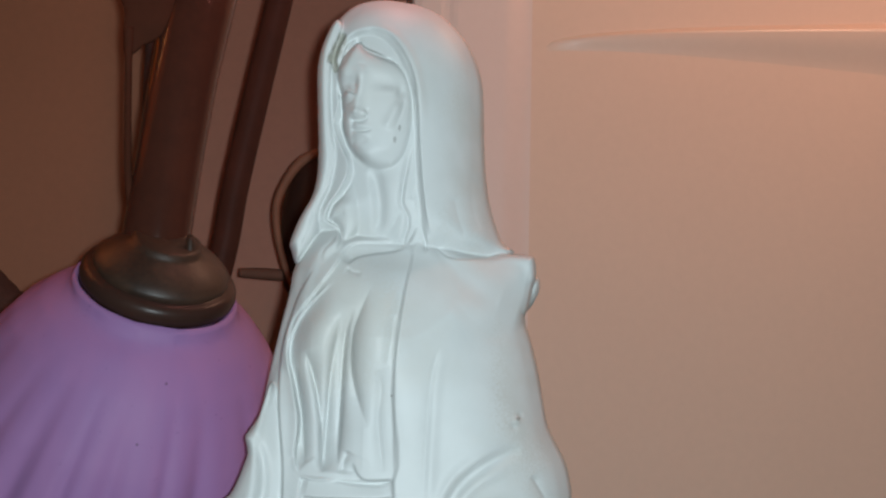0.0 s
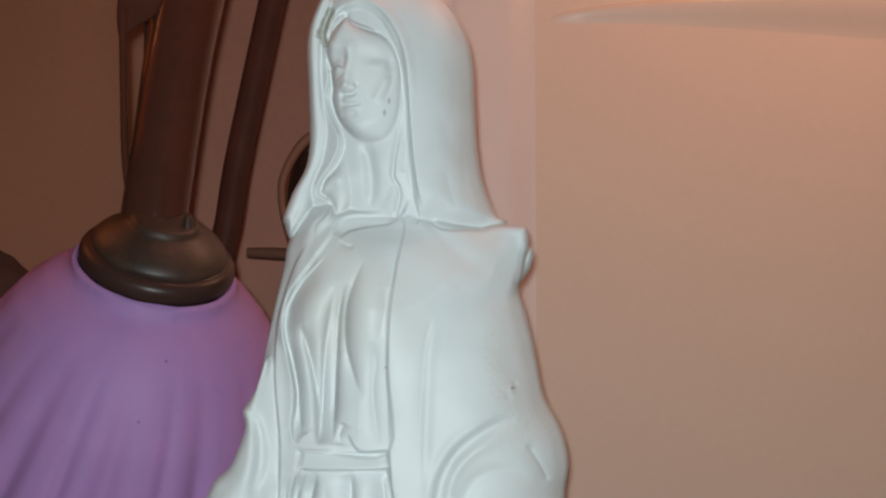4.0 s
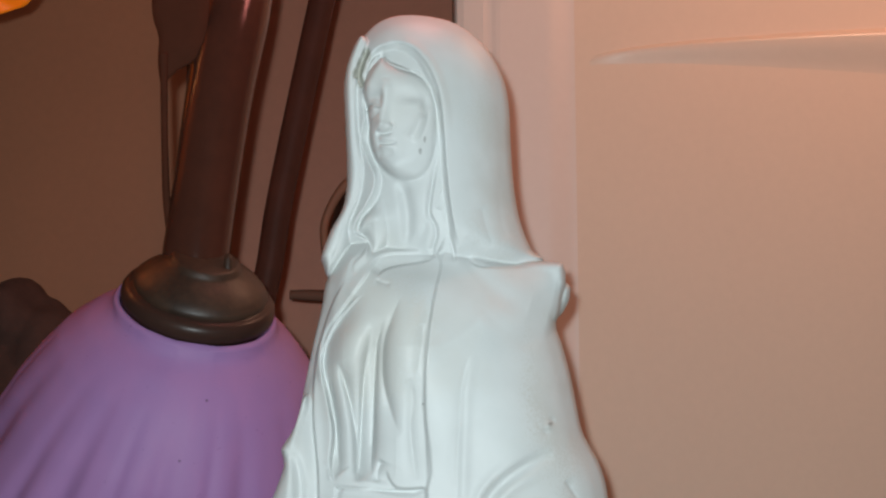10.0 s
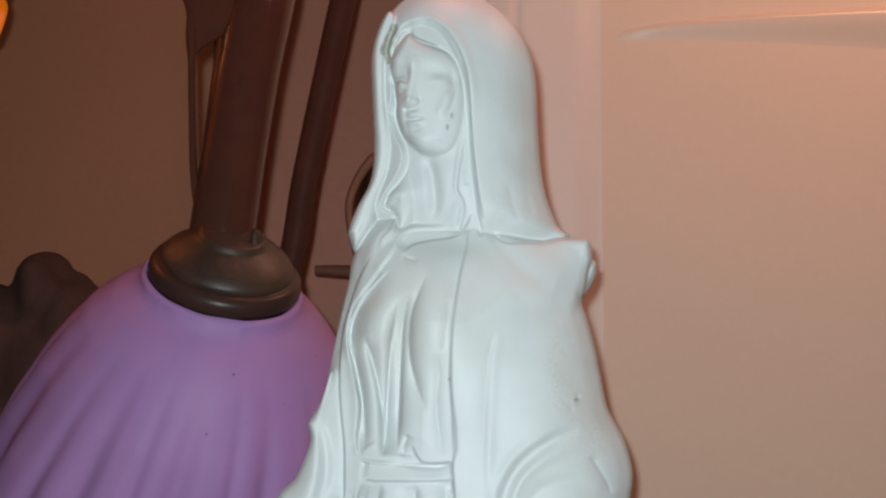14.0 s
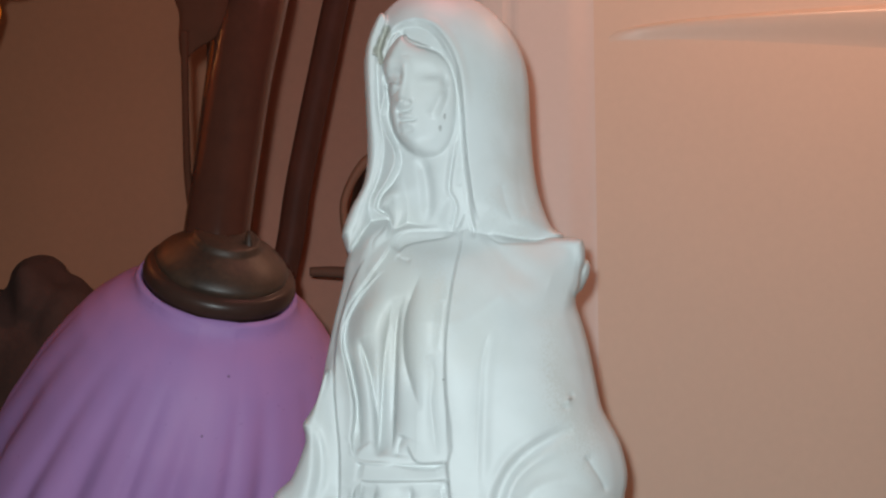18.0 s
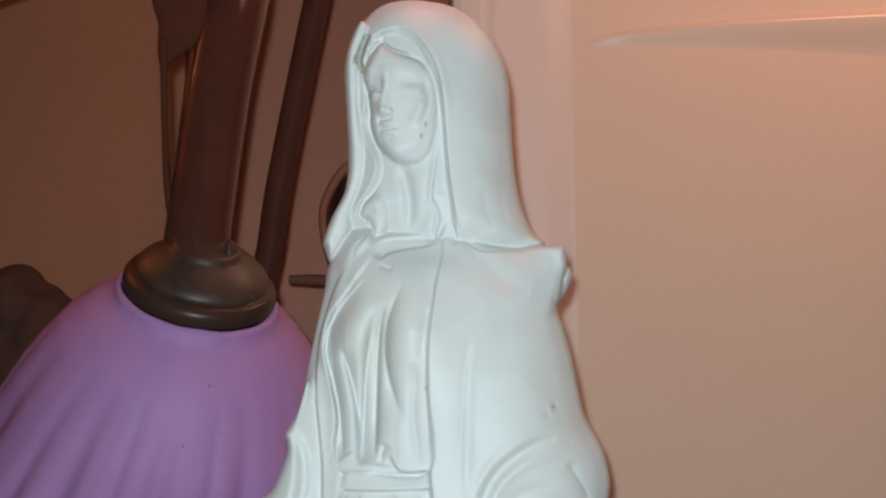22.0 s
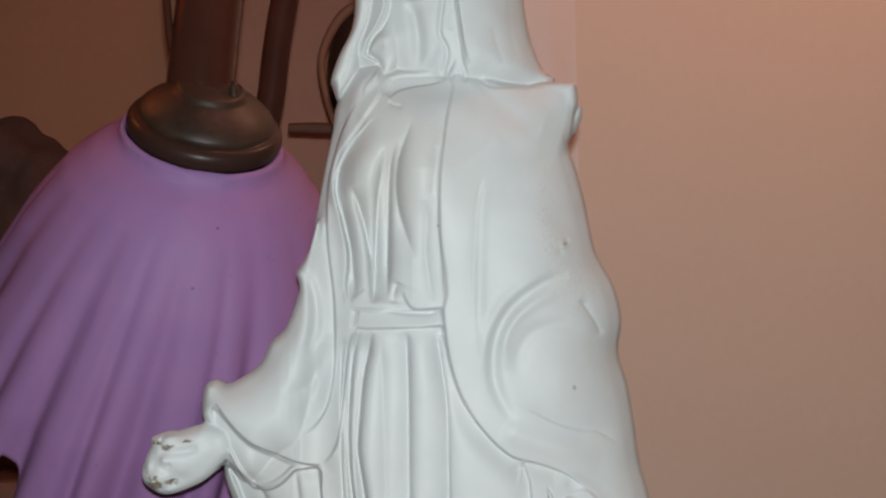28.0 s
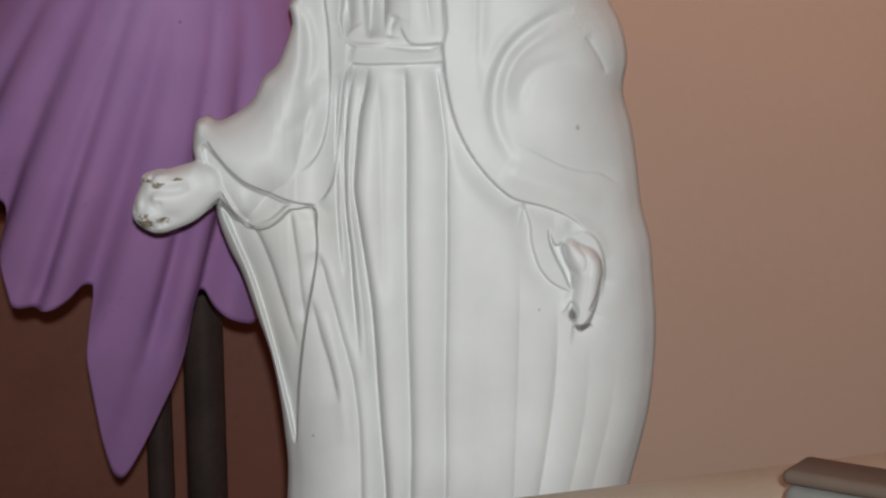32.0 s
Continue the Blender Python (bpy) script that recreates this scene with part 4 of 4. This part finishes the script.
bump(-110.0, 197.4, 1.5, 1.5, 1.2)
bump(-108.2, 194.9, 1, 1, -1.0)
# folds of the skirt
pleat([(-27.7, 249.7), (-30.5, 242.5), (-32.2, 233.7), (-33.1, 222.6), (-33.8, 209.3), (-33.6, 198), (-32.9, 186.8), (-31.6, 173.1), (-30.7, 157.1), (-29.4, 142.2), (-28.3, 127.1)], 7.35, 6.5, 7.35, 0.91)
pleat([(-22.7, 249.7), (-24.8, 240.2), (-27.2, 229.2), (-28.6, 215.9), (-29.7, 204.7), (-29.6, 198), (-28, 186.7), (-26.4, 175.4), (-24.8, 163.9), (-23.4, 152.5), (-22.3, 136.3), (-21.4, 117.7), (-20.3, 98.9), (-19.2, 82.3), (-18.7, 70.4), (-18.1, 46.4)], 8.75, 6.5, 8.75, 1.37, 14, 30)
pleat([(-34.2, 248), (-36.1, 238.1), (-36.8, 224.9), (-37.4, 209.3), (-37, 195.8), (-36.2, 180), (-34.9, 161.8)], 4.9, 6.5, 4.9, 0.91)
fold([(-34.7, 242.5), (-34.9, 220.4), (-35.1, 198.1), (-34.1, 180), (-33.2, 159.5)], 1.2, 1)
fold([(-30.7, 231.5), (-31.6, 209.2), (-31.2, 191.3), (-29.1, 170.8), (-27, 150.2), (-25.7, 122.4)], 1.3, 1.2)
pleat([(-19.2, 246.8), (-18.7, 220.2), (-18.5, 186.6), (-18.4, 153.5)], 2.1, 4.5, 2.1, 4.5)
pleat([(-8.7, 250), (-8.3, 231.2), (-8.4, 209), (-8.7, 186.5), (-8.7, 163.7), (-8.6, 140.8), (-8.2, 117.5), (-8, 94), (-8.6, 70.2), (-9.1, 46.2)], 5.6, 6.5, 5.6, 1.6, 20, 30)
pleat([(3.9, 249.4), (5.9, 235.5), (8, 216.6), (8, 195.3), (7.8, 172.7), (7.1, 140.6), (6.6, 117.3), (6.7, 93.8), (6.2, 70), (5.8, 46)], 4.2, 4, 2.1, 2.2, 14, 30)
pleat([(20.7, 181.6), (20.7, 140.4), (20.3, 117.1), (19.6, 69.8), (19.2, 45.8)], 1.22, 5, 1.05, 4, 2, 30)
pleat([(36, 181.4), (36.2, 151.7), (35.4, 116.9), (33.5, 69.6), (32.5, 45.6)], 1.22, 2.5, 1.75, 4, 2.5, 30)
pleat([(50.9, 157.3), (52.1, 140), (51.2, 119.1), (48.3, 95.6), (45, 74.3), (42, 50.3)], 2.45, 2.4, 2.45, 3, 3, 30)
pleat([(65.9, 149.1), (64.9, 118.9), (61.6, 93), (57.1, 71.7), (52.5, 50.1)], 1.4, 5, 1.4, 5, 2, 30)
pleat([(77.8, 139.7), (75.7, 111.7), (72, 92.9), (67.5, 73.9), (61.8, 50)], 1.05, 5, 1.05, 5, 2, 30)
pleat([(-44.7, 175.3), (-42.8, 167.9), (-40.7, 159.2), (-38.2, 149.4), (-36.1, 140.5), (-33.5, 131.4), (-31.4, 121.3), (-29.8, 107.1), (-29.1, 92.9), (-29, 71.3), (-29, 44.7)], 3.85, 6.5, 3.85, 1.37, 10, 30)
pleat([(-48, 156.5), (-46.2, 147.2), (-43.9, 137.4), (-41.3, 128.5), (-39.2, 119), (-37.6, 110.8)], 2.62, 6.5, 2.62, 1.14)
fold([(-42, 149.5), (-38.5, 130.8), (-35.7, 111.9), (-34.7, 92.9)], 3, 1.2)
# cloak over the lowered arm
bump(50.2, 275.7, 22.5, 22.5, 5)
bump(58.5, 230.6, 17.5, 20, 4)
pleat([(6.9, 252.7), (7.6, 243.7), (9.8, 232.3), (12.8, 223.2), (17, 214.9), (22.6, 207.1), (28, 201.3), (33.8, 196.7), (38.8, 195)], 3.8, 6, 0, 1, 10, 30)  # edge of the cloak
pleat([(38.4, 195.2), (46.1, 193.1), (52.9, 190.4), (58.8, 187.1), (63.7, 182.9)], 2.85, 6, 0, 1, 30, 4)
fold([(59.5, 270.6), (55.2, 270.2), (47.4, 267.1), (40.1, 262.5), (33.2, 255.8), (28.8, 247.9), (26.9, 240.7), (26.5, 232), (28.3, 223.4), (31.8, 216), (34.9, 209.2)], 2.6, -2.4)
fold([(51.6, 272.1), (41.3, 267), (32.8, 260.3), (26.8, 251.3), (23.9, 241.2), (23.8, 229.8)], 2.8, 1.2)
fold([(53.8, 263.4), (43.5, 259), (35.4, 252.3), (31.2, 243.3), (30.6, 232)], 2.4, 1.2)
fold([(37.4, 229.6), (37.1, 237.6), (41, 245.5), (47.9, 249.4), (56.3, 250.2), (66.1, 246.5)], 3, -1.3)
pleat([(32.7, 218.8), (40.7, 215.9), (46.3, 213.1), (53.1, 209.6), (62.2, 206.5), (69, 205.5), (75.8, 201.7), (82.2, 196.8)], 0.76, 4, 1.9, 5, 3, 4)
fold([(30.3, 209.2), (39.4, 204.6), (53, 199.8), (71.2, 193.8)], 4.5, 1.4)
pleat([(63.5, 261), (67.1, 255.5), (70.7, 250), (73.1, 244.5)], 1.14, 1.8, 1.71, 2.2)
pleat([(24.4, 313.1), (22.1, 306.8), (20.6, 297.8), (19.8, 286.5), (19.1, 270.7), (18.9, 252.6), (19.6, 238.9)], 0.76, 1.6, 1.23, 2.6, 4, 2)
fold([(26.2, 312.4), (23.4, 300), (22.3, 286.5), (21.6, 270.7), (21.4, 252.5), (22.1, 238.9)], 2.4, 0.7)
bump(57.4, 283.3, 1.6, 1.6, 0.8)
bump(59, 285.6, 1.2, 1.2, -0.7)
bump(55.8, 280.4, 1.4, 1.2, -0.6)
pleat([(38.1, 195.1), (39.9, 189.5), (41, 185.8), (41.4, 179.5), (42.8, 173.6), (44.6, 168.8), (46.8, 165.4), (49.7, 162.2), (54.3, 159.4), (57.9, 157.7)], 2.66, 6, 0, 1, 14, 10)  # cuff
lift([(48.4, 184.4), (48.4, 179), (50.6, 172.6), (54, 165.8), (56.7, 159.8), (58.5, 159.6), (58.5, 165.7), (56.3, 170.3), (54.4, 175.8), (54.7, 179.4), (51.5, 177.6)], -5, 1.2)  # open cuff
swell([(54, 178.7), (57.4, 180.1), (61.9, 177.3), (67, 174.5), (70.2, 169.3), (70.2, 161.4), (68.5, 151.8), (65.6, 144.1), (61.6, 140.7), (58.4, 143.2), (56.8, 151.9), (57.9, 159.2), (58.5, 164.9), (56.3, 169.5), (54.5, 174.7)], 37, 12, 9)  # bent fingers
pleat([(58.9, 178.2), (62.3, 173.9), (63.5, 169.6), (61.7, 166)], 0.76, 1.2, 1.71, 1.4)
pleat([(69.3, 164.1), (67.8, 158), (65.6, 153.4), (64.2, 150.9)], 0, 1, 2.09, 6)
pleat([(57.9, 145.1), (61.8, 145), (65.1, 148), (67.1, 150.7)], 2.47, 6, 0, 1)
pleat([(57.2, 154.7), (59.5, 152.8), (59.9, 149.6), (58.6, 146.4)], 2.28, 6, 0, 1)
pleat([(56.5, 180.5), (63.2, 182), (68.1, 178.8), (71.3, 171.9), (72, 163.3), (70.3, 153)], 0, 1, 1.52, 6)
fold([(50.8, 186.6), (58.7, 186.1), (67.7, 180.4), (73.4, 170.1)], 3, 1.4)


def blurred(a, ok):
    a = np.where(ok, a, 0)
    for axis in (0, 1):
        n, m = ok.astype(float), a * ok
        n, m = (np.roll(v, 1, axis) + 2 * v + np.roll(v, -1, axis) for v in (n, m))
        a = np.where(ok, m / np.maximum(n, 1e-9), 0)
    return a


def statue_mesh():
    inner = rim > 0.15 * STEP
    inner[[0, -1], :] = inner[:, [0, -1]] = False
    f, b = blurred(front, inner), blurred(blurred(rear, inner), inner)
    near = inner.copy()
    for axis in (0, 1):
        for k in (1, -1):
            near |= np.roll(inner, k, axis)
    near |= np.roll(np.roll(inner, 1, 0), 1, 1) | np.roll(np.roll(inner, -1, 0), 1, 1) | np.roll(np.roll(inner, 1, 0), -1, 1) | np.roll(np.roll(inner, -1, 0), -1, 1)
    edge = near & ~inner
    gz, gx = np.gradient(np.where(rim > -50, rim, -3), STEP)
    size = np.maximum(np.hypot(gx, gz), 0.3)
    move = np.clip(-rim, -STEP, 1.6 * STEP)
    px, pz = np.where(edge, GX + move * gx / size, GX), np.where(edge, GZ + move * gz / size, GZ)
    ids_f, ids_b = np.full(GX.shape, -1), np.full(GX.shape, -1)
    ids_f[near] = np.arange(near.sum())
    ids_b[inner] = near.sum() + np.arange(inner.sum())
    ids_b[edge] = ids_f[edge]
    yf = np.where(edge, mid_rim, f)
    top = np.stack([px[near], -yf[near], pz[near]], 1)
    low = np.stack([px[inner], -b[inner], pz[inner]], 1)
    faces = []
    for ids, flip in ((ids_f, False), (ids_b, True)):
        q = np.stack([ids[:-1, :-1], ids[:-1, 1:], ids[1:, 1:], ids[1:, :-1]], -1).reshape(-1, 4)
        some = (inner[:-1, :-1] | inner[:-1, 1:] | inner[1:, 1:] | inner[1:, :-1]).ravel()
        q = q[(q >= 0).all(1) & some]
        faces.append(q[:, ::-1] if flip else q)
    me = bpy.data.meshes.new("statue")
    me.from_pydata(np.concatenate([top, low]) / 1000, [], np.concatenate(faces).tolist())
    me.validate()
    me.shade_smooth()
    return me


me = statue_mesh()
me.materials.append(plaster_statue())
tagged(new("statue", me), "white painted plaster figure in veil and cloak, chipped and stained", "statue")
